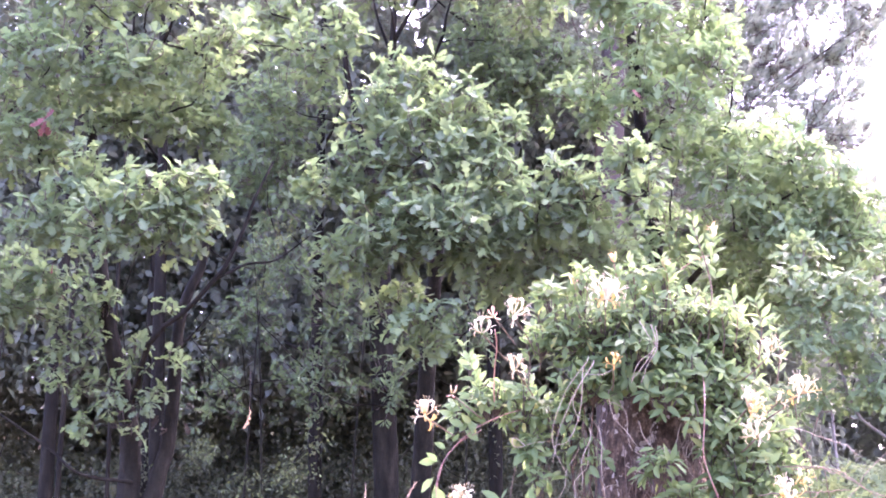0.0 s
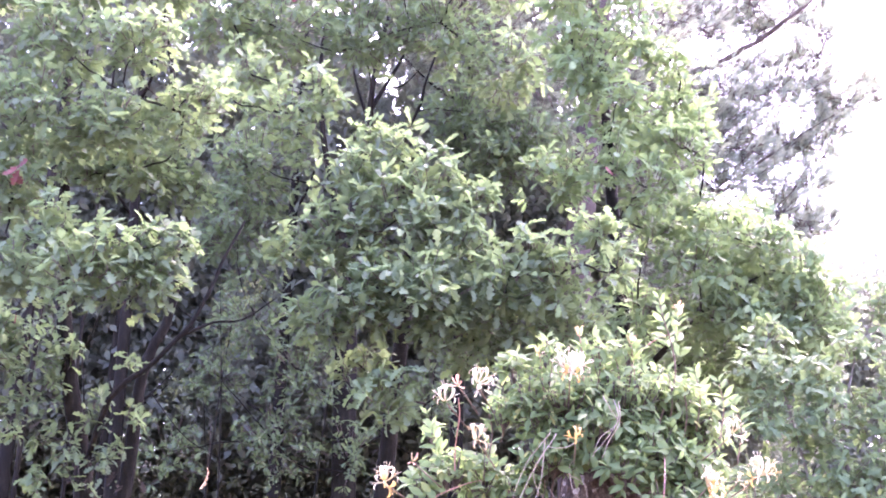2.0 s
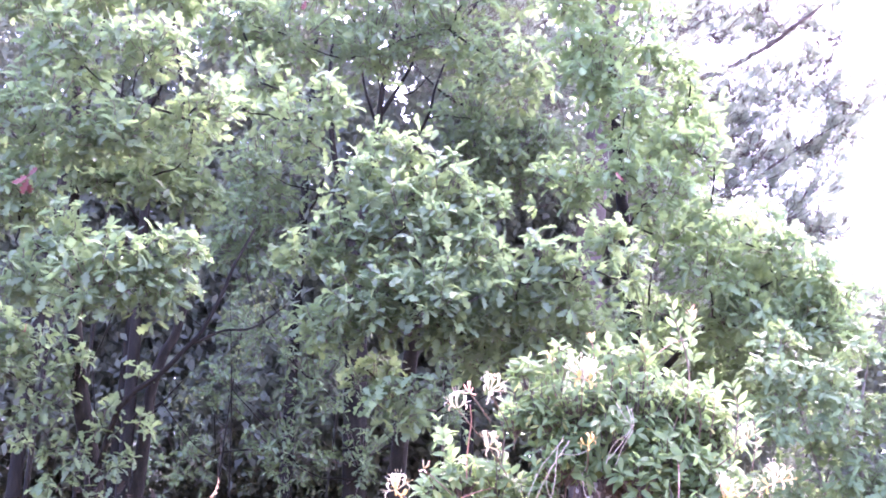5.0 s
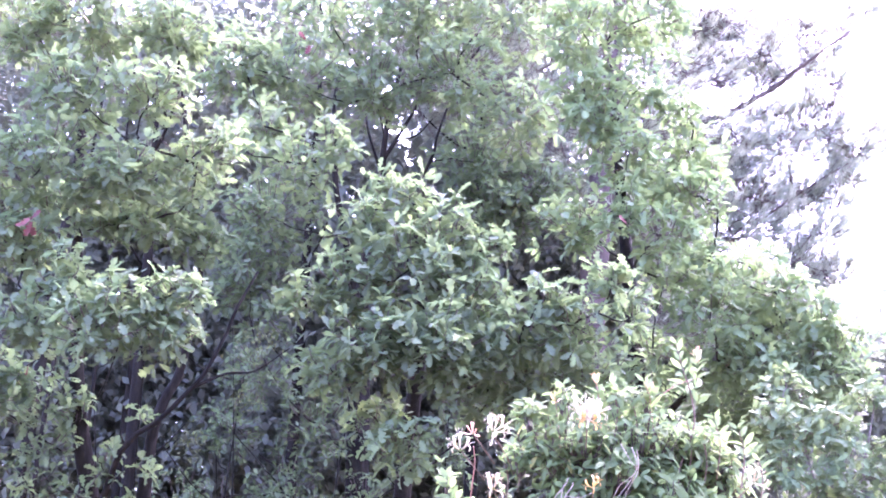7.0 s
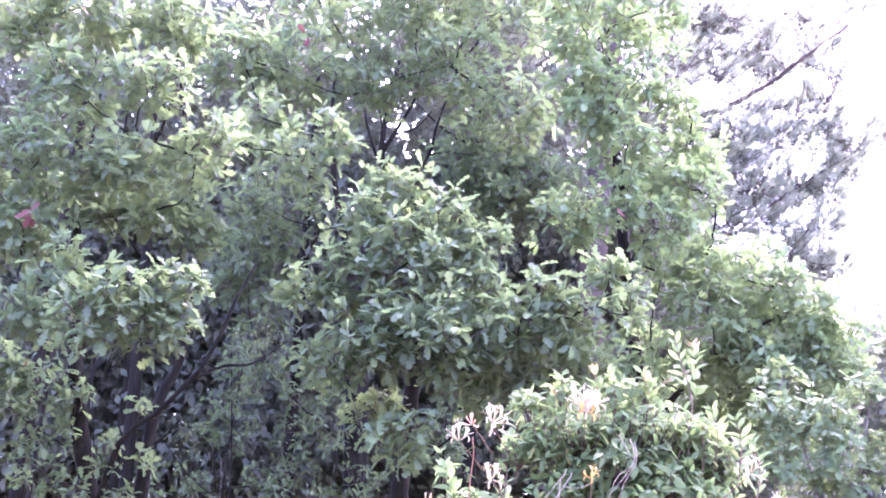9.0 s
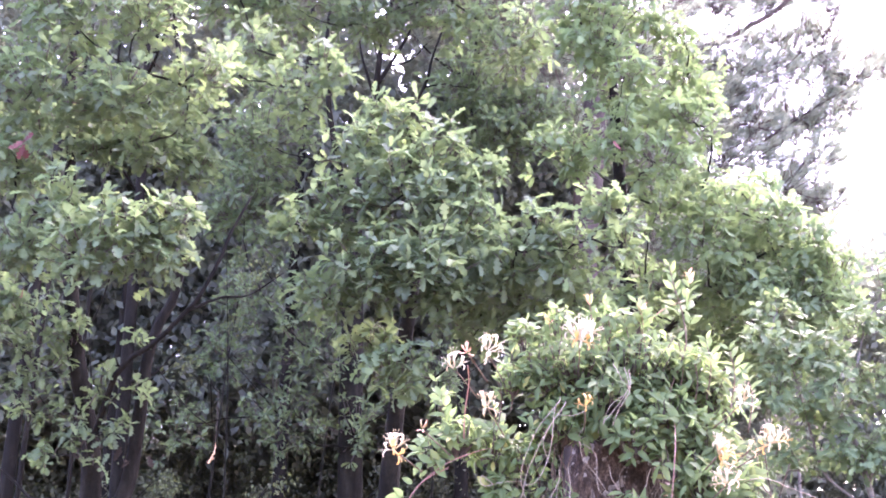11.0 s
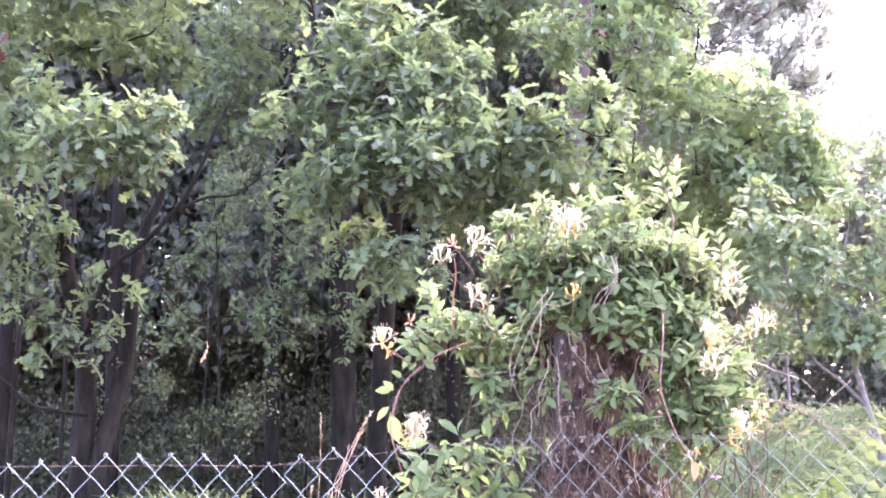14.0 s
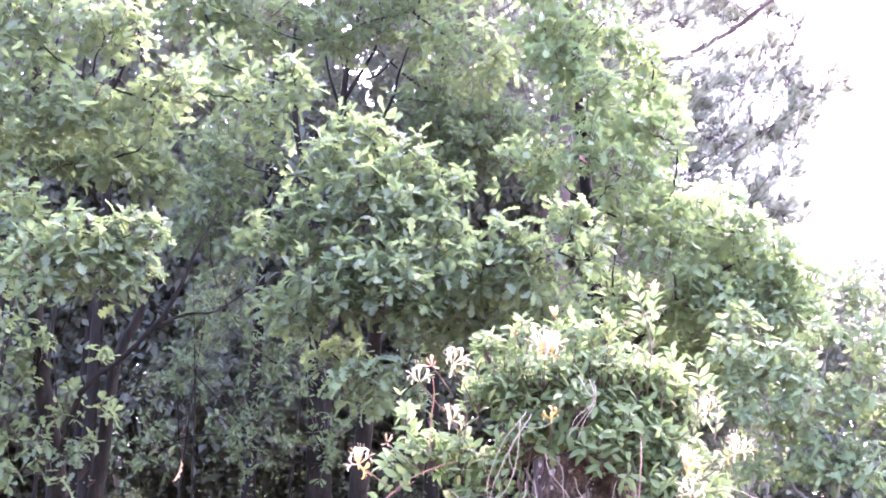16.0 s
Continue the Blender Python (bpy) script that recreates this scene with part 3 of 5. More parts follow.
PINE_CROWN = [
    (2.31, 10.60, 7.46, 0.30), (2.64, 10.60, 7.52, 0.30), (2.40, 10.60, 6.85, 0.30), (2.61, 10.60, 6.26, 0.30), (2.39, 10.60, 5.91, 0.28),
    (2.94, 10.60, 7.21, 0.30), (3.37, 10.60, 7.34, 0.26), (2.76, 10.60, 5.74, 0.28), (2.22, 10.60, 6.37, 0.26), (2.50, 10.60, 5.35, 0.28),
    (0.7, 9.6, 5.9, 0.38), (1.5, 9.7, 6.0, 0.4), (1.1, 10.1, 6.4, 0.42), (0.3, 9.9, 6.5, 0.42), (1.9, 10.0, 6.6, 0.42), (0.8, 9.7, 6.9, 0.42),
    (1.5, 10.0, 7.2, 0.42), (0.0, 10.2, 7.2, 0.42), (2.1, 10.3, 5.7, 0.38), (1.7, 10.0, 5.2, 0.36), (2.2, 10.5, 4.9, 0.34), (-0.4, 10.3, 6.6, 0.42),
    (1.5, 9.9, 4.5, 0.34), (2.0, 10.3, 4.2, 0.34), (0.6, 9.9, 5.3, 0.34), (2.5, 10.6, 4.5, 0.32), (2.9, 10.7, 4.6, 0.28),
]
# mostly unseen crown clumps, added above the view to shade the wood below
OAK_C_SHADE = [
    (-1.4, 9.4, 7.6, 0.8), (-0.3, 9.6, 7.9, 0.8), (0.8, 9.7, 7.6, 0.75), (-0.8, 10.4, 7.9, 0.8), (0.4, 10.5, 8.0, 0.8),
]


PINE_ALL = PINE + PINE_MORE + PINE_FINE + PINE_EDGE + PINE_CROWN


# ---- trees ----
def oak(place, label, stems, radii, clumps, per_area=930, size=0.087, single=260, thick=0.014, forks=(), top=(), low=(), low_leaves=(700, 0.066), leaf=None, group="oaks behind the fence"):
    base = np.array([place[0], place[1], float(rise_at(*place)) - 0.05])
    tree = root("oak_tree", base, label, "tree", group)
    lines = []
    for k, (s, r) in enumerate(zip(stems, radii)):
        s = np.vstack([[*s[0][:2], base[2]], s[1:]])
        v, f, p = rough_stem(s - base, r, 16, 46, 0.15, 3.0 * k + place[0])
        part("trunk", Bag().add(v, f).mesh("trunk", SHADED_OAK_BARK), tree)
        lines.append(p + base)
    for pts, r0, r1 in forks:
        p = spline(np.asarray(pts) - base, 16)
        part("limb", Bag().add(*tube(p, np.linspace(r0, r1, 16), 8)).mesh("limb", SHADED_OAK_BARK), tree)
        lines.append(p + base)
    limbs_to(tree, base, np.concatenate(lines), clumps + list(top) + list(low), SHADED_OAK_BARK, thick, lowest=2.35)
    leafage(tree, base, clumps, OAK_BLADES, leaf or OAK_LEAF, per_area, 6, size, single, face=(0, 0.05, 0.8))
    if low:
        leafage(tree, base, low, OAK_BLADES, OAK_LEAF, low_leaves[0], 6, low_leaves[1], 0, face=(0, 0.2, 1.2))
    if top:
        leafage(tree, base, top, ROUGH_BLADES, OAK_LEAF, 170, 6, 0.1, 0)
    return tree, base


oak_a, base_a = oak((-2.05, 7.4), "broad oak with two stems coloured dark for shade and grey-green lobed leaves", [
    np.array([(-2.14, 7.42, 0), (-2.145, 7.42, 1.65), (-2.147, 7.42, 2.2), (-2.3, 7.2, 3.2), (-2.4, 7.0, 5.0)]),
    np.array([(-2.09, 7.44, 0), (-2.06, 7.42, 1.4), (-2.026, 7.42, 1.654), (-1.964, 7.42, 1.9), (-1.899, 7.42, 2.15), (-1.829, 7.3, 2.771), (-1.77, 7.3, 3.02), (-1.68, 7.3, 3.25), (-1.6, 7.2, 3.9), (-1.75, 7.0, 4.9)])],
    [(0.09, 0.068, 0.06, 0.045, 0.018), (0.07, 0.06, 0.056, 0.052, 0.046, 0.034, 0.03, 0.026, 0.02, 0.015)], OAK_A, low=OAK_A_LOW, low_leaves=(380, 0.076),
    forks=[([(-2.1, 7.3, 2.35), (-1.917, 7.0, 2.676), (-1.712, 7.0, 2.848), (-1.547, 7.0, 3.031), (-1.474, 7.0, 3.124), (-1.366, 7.0, 3.356), (-1.32, 7.0, 3.5), (-1.2, 7.0, 3.75)], 0.019, 0.008),
           ([(-1.547, 7.0, 3.031), (-1.36, 7.05, 3.13), (-1.2, 7.1, 3.16), (-1.0, 7.1, 3.3)], 0.01, 0.004),
           ([(-2.1, 7.35, 1.88), (-2.3, 7.0, 1.921), (-2.502, 7.0, 2.082), (-2.8, 6.9, 2.3)], 0.012, 0.005)])
oak((-0.45, 7.6), "young oak with leafy low boughs above the undergrowth", [
    np.array([(-0.45, 7.6, 0), (-0.4, 7.5, 1.4), (-0.3, 7.2, 2.6), (-0.2, 6.8, 3.4), (-0.25, 6.5, 4.0)])],
    [(0.08, 0.07, 0.05, 0.035, 0.012)], OAK_B)
oak_c, base_c = oak((-0.8, 9.3), "tall oak with forked stem standing deeper in the wood", [
    np.array([(-0.72, 9.3, 0), (-0.72, 9.3, 1.6), (-0.75, 9.3, 3.2), (-0.76, 9.3, 4.2), (-0.7, 9.3, 4.9)])],
    [(0.13, 0.1, 0.09, 0.06, 0.03)], OAK_C, size=0.088, single=150, per_area=640, thick=0.014, top=OAK_C_SHADE, low=OAK_C_LOW, low_leaves=(470, 0.062),
    forks=[([(-0.740, 9.3, 4.300), (-0.635, 9.3, 5.343), (-0.607, 9.3, 5.671), (-0.560, 9.3, 5.979), (-0.484, 9.3, 6.346)], 0.034, 0.014),
           ([(-0.624, 9.3, 5.444), (-0.468, 9.3, 5.724), (-0.351, 9.3, 5.956), (-0.221, 9.3, 6.297)], 0.02, 0.008),
           ([(-0.700, 9.3, 4.500), (-0.251, 9.3, 5.399), (-0.177, 9.3, 5.677), (-0.087, 9.3, 5.960), (0.018, 9.3, 6.300)], 0.016, 0.007),
           ([(-0.780, 9.3, 4.200), (-1.000, 9.3, 5.189), (-0.998, 9.3, 5.488), (-1.047, 9.3, 5.869), (-1.016, 9.3, 6.285)], 0.03, 0.012),
           ([(-0.655, 9.3, 5.393), (-0.760, 9.3, 5.745), (-0.801, 9.3, 6.131)], 0.014, 0.006),
           ([(-0.512, 9.3, 5.622), (-0.350, 9.3, 5.675), (-0.212, 9.3, 5.830)], 0.008, 0.004)])
oak_d, base_d = oak((1.15, 8.0), "slender oak beside the pine, its leaves a lighter copy coloured as sunlit", [
    np.array([(1.2, 8.0, 0), (1.2, 8.0, 1.6), (1.2, 7.9, 3.0), (1.1, 7.6, 4.2), (1.0, 7.3, 5.3)])],
    [(0.09, 0.075, 0.06, 0.04, 0.015)], OAK_D + OAK_D_LOW, per_area=720, single=220, leaf=LIT_OAK_LEAF,
    forks=[([(1.2, 7.9, 2.9), (1.5, 7.6, 3.2), (1.8, 7.5, 3.45), (2.05, 7.5, 3.6)], 0.025, 0.005)])


def tint_leaves(tree, base, spots, material, name, label="leaf turned red"):
    """A few turned leaves on a tree, in twos and threes."""
    shared = [Bag().add(*b).mesh(name, material) for b in OAK_BLADES]
    for x, y, z, n in spots:
        for k in range(n):
            d = unit(rng.normal(size=3) + (0, -0.4, -0.5))
            m = as_matrix(np.array([x, y, z]) - base + rng.normal(size=3) * 0.012, turns(d, unit(rng.normal(size=3) * 0.3 + (0, -1, 0.5))), 0.085 * rng.uniform(0.8, 1.1))
            part(name, shared[k % len(shared)], tree, label, m)


tint_leaves(oak_a, base_a, [(-2.13, 5.72, 3.6, 5), (-2.05, 5.7, 2.87, 1), (-1.97, 5.8, 4.75, 1)], RED_LEAF, "red_leaf")
tint_leaves(oak_a, base_a, [(-2.10, 7.2, 2.3, 2), (-2.04, 7.15, 2.2, 1), (-1.89, 7.15, 2.26, 2), (-1.83, 7.15, 2.16, 2), (-1.97, 7.15, 2.12, 1), (-1.75, 7.15, 2.22, 1), (-2.2, 7.2, 2.22, 1)], BROWN_LEAF, "withered_leaf", "withered brown leaf")
tint_leaves(oak_d, base_d, [(0.96, 6.45, 3.88, 1)], RED_LEAF, "red_leaf")
tint_leaves(oak_c, base_c, [(-0.98, 7.0, 5.3, 2)], RED_LEAF, "red_leaf")


def dead_leaf():
    """A dry leaf that hangs on a thread below a bough."""
    leaf = root("hanging_leaf", (-1.177, 6.2, 2.19), "dry brown oak leaf hanging on a thread below a bough", "leaf")
    part("blade", Bag().add(*OAK_BLADES[3]).mesh("blade", DRY_LEAF), leaf, m=Matrix.Rotation(radians(82), 4, "Y") @ Matrix.Scale(0.1, 4))
    part("thread", Bag().add(*tube([(0, 0, 0), (0.005, 0, 0.12), (0.0, 0, 0.26)], 0.0012, 4)).mesh("thread", TWIG), leaf)


dead_leaf()


def tuft(needles, length, lean):
    """A pine shoot: short, stiff, keeled needles all along its end."""
    bag = Bag()
    for k in range(needles):
        phi, s = k * 2.4, (k + 0.5) / needles
        a = radians(14 + lean * (1 - 0.7 * s))
        d = np.array([math.cos(a), math.sin(a) * math.cos(phi), math.sin(a) * math.sin(phi)])
        start = np.array([length * 1.5 * s, 0, 0])
        side = unit(np.cross(d, (0.2, 0.9, 0.4))) * 0.0022
        keel = unit(np.cross(side, d)) * 0.0012
        end = start + d * length * (1.0 - 0.25 * s)
        bag.add([start - side, start + side, end + side * 0.4 + keel, end - side * 0.4], [(0, 1, 2, 3)])
    return np.concatenate(bag.points), np.concatenate(bag.faces)


def off_in_view(p, line):
    """How far places lie to the side of a bough, as projected from the camera's place."""
    flat = lambda q: np.stack([q[:, 0] / q[:, 1], (q[:, 2] - EYE) / q[:, 1]], -1)
    return np.min(np.linalg.norm(flat(p)[:, None] - flat(line)[None], axis=-1), axis=1) * 10.8


PINE_BOUGHS = [
    ([(1.3, 9.8, 6.0), (2.31, 10.6, 6.42), (2.78, 10.7, 6.67), (3.11, 10.7, 6.88), (3.42, 10.7, 7.14), (3.95, 11.0, 7.62)], 0.036, 0.011),
    ([(1.1, 9.7, 3.9), (1.79, 10.6, 4.51), (2.18, 10.8, 4.95), (2.67, 10.8, 5.35), (3.28, 10.8, 5.81), (3.97, 10.9, 6.26), (4.4, 11.3, 6.6)], 0.02, 0.004),
    ([(1.5, 9.9, 7.0), (2.2, 10.8, 7.5), (2.9, 11.1, 8.0), (3.5, 11.3, 8.6)], 0.032, 0.008),
]


def build_pine():
    base = np.array([1.05, 9.7, float(rise_at(1.05, 9.7)) - 0.05])
    tree = root("pine_tree", base, "tall pine with reddish trunk and thin drooping needle boughs", "tree")
    stem = np.array([(1.0, 9.7, base[2]), (1.04, 9.7, 2.2), (1.09, 9.7, 4.0), (1.2, 9.7, 5.2), (1.36, 9.8, 6.6), (1.6, 10.0, 8.4), (1.8, 10.1, 10.0)])
    v, f, p = rough_stem(stem - base, (0.15, 0.13, 0.12, 0.11, 0.09, 0.06, 0.03), 18, 60, 0.1, 5.0)
    part("trunk", Bag().add(v, f).mesh("trunk", PINE_BARK), tree)
    lines = [p + base]
    for pts, r0, r1 in PINE_BOUGHS:
        q = spline(np.asarray(pts) - base, 22)
        q[1:-1] += rng.normal(size=(20, 3)) * 0.004
        part("bough", Bag().add(*tube(q, np.linspace(r0, r1, 22), 8)).mesh("bough", PINE_BARK), tree)
        lines.append(q + base)
    stem_points = np.concatenate(lines)
    limbs_to(tree, base, stem_points, PINE_ALL, PINE_BARK, 0.009, "branch")
    blades = [tuft(15, 0.046, 34), tuft(13, 0.042, 44), tuft(14, 0.05, 28)]
    ends, turn, sizes, twigs = [], [], [], Bag()
    for x, y, z, r in PINE_ALL:
        c = np.array([x, y, z]) - base
        for _ in range(int((82 if x > 2.3 else 120) * r)):
            d = unit(rng.normal(size=3) + (0.5, 0, 0.1))
            tip = c + d * r * rng.uniform(0.7, 2.1)
            line = spline([c + rng.normal(size=3) * 0.25 * r, (c + tip) / 2 + (0, 0, -0.1 * r), tip + (0, 0, 0.2 * r)], 7)
            twigs.add(*tube(line, np.linspace(0.005, 0.002, 7), 3))
            # side shoots that turn up towards the light
            k = 8
            at = line[rng.integers(1, 7, k)] + rng.normal(size=(k, 3)) * 0.01
            way_up = unit(unit(tip - c) * 0.8 + (0.3, 0, 0.95) + rng.normal(size=(k, 3)) * 0.4)
            reach = rng.uniform(0.03, 0.12, (k, 1))
            for g, u, w in zip(at, way_up, reach):
                twigs.add(*tube([g, g + u * w * 0.5 - (0, 0, 0.006), g + u * w], (0.0025, 0.002, 0.0016), 3))
            ends.append(at + way_up * reach * 0.6)
            turn.append(turns(way_up, np.broadcast_to((0.1, 0.3, 1.0), (k, 3)) + rng.normal(size=(k, 3)) * 0.3))
            sizes.append(rng.uniform(0.75, 1.35, k))
    ends, turn, sizes = np.concatenate(ends), np.concatenate(turn), np.concatenate(sizes)
    # thinned to fit the camera's view: shoots covering the upper bough are dropped
    keep = closed(ends + base) & ((off_in_view(ends + base, lines[1][7:]) > 0.075) | (rng.random(len(ends)) < 0.12) | (ends[:, 1] > 1.2))
    ends, turn, sizes = ends[keep], turn[keep], sizes[keep]
    shared = [Bag().add(*b).mesh("shoot", NEEDLE) for b in blades]
    near = np.argsort(ends[:, 1])
    for i in near[:120]:
        part("shoot", shared[int(i) % 3], tree, m=as_matrix(ends[i], turn[i], sizes[i]))
    bag = Bag()
    scatter(bag, blades, ends[near[120:]], turn[near[120:]], sizes[near[120:]])
    part("needles", bag.mesh("needles", NEEDLE), tree, kind="stuff")
    part("twig_tangle", twigs.mesh("twig_tangle", TWIG), tree, kind="stuff")


build_pine()


def build_sapling():
    base = np.array([2.16, 5.9, float(rise_at(2.16, 5.9)) - 0.04])
    tree = root("oak_sapling", base, "light green sapling with thin leaning stem among bracken", "tree")
    stem = np.array([(2.16, 5.9, base[2]), (2.14, 5.9, 1.3), (2.105, 5.9, 1.56), (2.04, 5.9, 1.83), (1.98, 5.9, 2.1), (1.94, 5.9, 2.35), (2.05, 5.9, 2.8)])
    v, f, p = rough_stem(stem - base, (0.026, 0.022, 0.019, 0.016, 0.012, 0.008, 0.004), 10, 36, 0.08)
    part("trunk", Bag().add(v, f).mesh("trunk", HAZED_BARK), tree)
    lines = [p + base]
    for pts in ([(2.05, 5.9, 1.8), (1.92, 5.88, 1.93), (1.784, 5.86, 2.05), (1.716, 5.85, 2.3), (1.66, 5.85, 2.55)],
                [(2.0, 5.9, 2.0), (2.12, 5.9, 2.3), (2.2, 5.9, 2.7)]):
        q = spline(np.asarray(pts) - base, 14)
        part("limb", Bag().add(*tube(q, np.linspace(0.01, 0.004, 14), 7)).mesh("limb", HAZED_BARK), tree)
        lines.append(q + base)
    limbs_to(tree, base, np.concatenate(lines), SAPLING, HAZED_BARK, 0.008)
    leafage(tree, base, SAPLING, OAK_BLADES, YOUNG_LEAF, 1250, 5, 0.068, 220, 0.0014)


build_sapling()


def woods(name, label, boxes, blades, material, size, seed_clumps, per_clump, facing=(0, -0.2, 0.8), stray=0.5, reach=(0.35, 0.85), on_ground=False):
    """The wood behind: many leaf clumps in the given spaces, too many to count."""
    bag = Bag()
    for x0, x1, y0, y1, z0, z1, share in boxes:
        n = int(seed_clumps * share)
        c = np.stack([rng.uniform(x0, x1, n), rng.uniform(y0, y1, n), rng.uniform(z0, z1, n)], -1)
        if on_ground:
            c[:, 2] += rise_at(c[:, 0], c[:, 1])
        k = per_clump
        off = ball(n * k, 0.4).reshape(n, k, 3) * rng.uniform(*reach, (n, 1, 1))
        places = (c[:, None] + off).reshape(-1, 3)
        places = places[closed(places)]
        d = unit(rng.normal(size=places.shape) + (0, 0, -0.3))
        nrm = unit(rng.normal(size=places.shape) * stray + facing)
        scatter(bag, blades, places, turns(d, nrm), size * rng.uniform(0.6, 1.3, len(places)))
    tagged(new(name, bag.mesh(name, material)), label, "woodland", "", "stuff")


FAR_BLADES = [(np.array([(0, 0, 0), (0.5, -w, a), (1.0, 0, -d), (0.45, w, b)]), np.array([(0, 1, 2, 3)])) for w, a, b, d in ((0.26, 0.1, 0.05, 0.15), (0.22, 0.14, 0.12, 0.35), (0.3, -0.03, 0.1, 0.05))]
woods("woodland", "dense dark woodland behind the oaks", [
    (-8.5, 2.3, 10.8, 13.0, 3.2, 6.2, 0.62), (-8.5, 2.3, 10.8, 13.0, 6.2, 9.0, 0.3), (2.0, 3.6, 12.5, 15, 1.6, 4.4, 0.12), (3.2, 9.5, 14, 18, 1.2, 5.7, 0.6), (2.1, 3.3, 11.3, 12.3, 3.3, 5.0, 0.1)],
    FAR_BLADES, WOOD_LEAF, 0.115, 900, 165)
woods("deep_woodland", "shaded crowns deep in the wood", [(-10, 2.6, 13.5, 15.5, 2.0, 6.5, 0.62), (-10, 1.9, 13.5, 15.5, 6.5, 9.5, 0.2)], FAR_BLADES, WOOD_LEAF, 0.14, 1300, 170)
woods("thicket", "dim thicket of young growth on the added bank under the trees", [
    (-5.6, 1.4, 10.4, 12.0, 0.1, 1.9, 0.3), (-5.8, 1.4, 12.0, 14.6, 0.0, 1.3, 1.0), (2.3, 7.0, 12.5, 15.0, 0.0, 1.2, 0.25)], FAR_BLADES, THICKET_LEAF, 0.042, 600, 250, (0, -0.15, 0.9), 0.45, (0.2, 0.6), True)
woods("far_woodland", "far wood closing the view beyond the clearing", [
    (-30, 30, 28, 40, 0.3, 5.0, 1.0), (-9, 5, 17, 20, 0.3, 3.5, 0.9)], FAR_BLADES, WOOD_LEAF, 0.42, 520, 60)
# the small boxes fit the camera's view; their leaf colour imitates sunlit patches beyond
woods("undergrowth", "thin yellow-green undergrowth, with patches standing in for sunlit leaves beyond the wood", [
    (-4.2, 1.0, 9.0, 10.8, 0.5, 2.6, 0.3),
    (-1.91, -1.80, 8.35, 8.6, 2.03, 2.16, 0.05), (-1.33, -1.16, 8.35, 8.6, 1.92, 2.06, 0.05), (-1.62, -1.49, 8.35, 8.6, 1.83, 1.97, 0.04),
    (-0.98, -0.87, 8.35, 8.6, 2.35, 2.45, 0.02), (-1.22, -1.07, 8.35, 8.6, 2.09, 2.20, 0.04), (-1.03, -0.97, 8.35, 8.6, 2.26, 2.33, 0.01),
    (-1.36, -1.24, 8.35, 8.6, 1.75, 1.86, 0.03), (-1.99, -1.91, 8.35, 8.6, 2.08, 2.15, 0.02), (-1.82, -1.63, 8.35, 8.6, 1.67, 1.79, 0.04),
    (-1.90, -1.81, 8.35, 8.6, 2.88, 2.98, 0.04), (-1.54, -1.25, 8.35, 8.6, 3.64, 3.72, 0.05), (-1.52, -1.45, 8.35, 8.6, 3.23, 3.34, 0.03),
    (-1.30, -1.24, 8.35, 8.6, 3.59, 3.65, 0.01), (-2.10, -2.04, 8.35, 8.6, 3.12, 3.20, 0.01)], FAR_BLADES, UNDER_LEAF, 0.03, 90, 34, reach=(0.06, 0.22))


def far_trunks():
    """Bare stems deeper in the wood."""
    for x, y, r, lean in ((-3.3, 9.2, 0.06, 0.1), (-2.7, 10.2, 0.07, -0.05), (-1.45, 10.6, 0.07, 0.04), (0.1, 10.4, 0.07, 0.06),
                          (2.45, 8.6, 0.018, 0.02), (-2.9, 8.3, 0.02, 0.12), (-2.45, 8.0, 0.014, 0.03), (-3.0, 10.8, 0.05, 0.05),
                          (-3.6, 8.6, 0.01, 0.1), (-2.65, 9.4, 0.009, -0.12), (-1.9, 9.6, 0.011, 0.08), (-1.55, 8.8, 0.008, -0.06), (-1.1, 9.8, 0.01, 0.12), (-0.15, 9.0, 0.009, 0.06)):
        b = np.array([x, y, float(rise_at(x, y)) - 0.05])
        top = 2.6 if x > 2 else 3.6 if r < 0.012 else 6.5
        tree = root("slim_tree", b, "slim tree stem in the shaded wood", "tree", "stems in the wood")
        v, f, p = rough_stem(np.array([(0, 0, 0), (lean * 0.4, 0, top * 0.35), (lean * 1.2, 0.1, top * 0.7), (lean * 2.5, 0.1, top)]), (r, r * 0.85, r * 0.6, r * 0.25), 10, 26, 0.1, x)
        part("trunk", Bag().add(v, f).mesh("trunk", HAZED_BARK if x > 2 else SHADED_OAK_BARK), tree)
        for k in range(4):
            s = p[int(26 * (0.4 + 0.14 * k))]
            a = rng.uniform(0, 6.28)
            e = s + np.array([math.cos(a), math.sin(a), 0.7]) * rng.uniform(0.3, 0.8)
            part("branch", Bag().add(*tube(spline([s, (s + e) / 2 - (0, 0, 0.08), e], 8), np.linspace(r * 0.3, 0.004, 8), 5)).mesh("branch", SHADED_OAK_BARK), tree)


far_trunks()


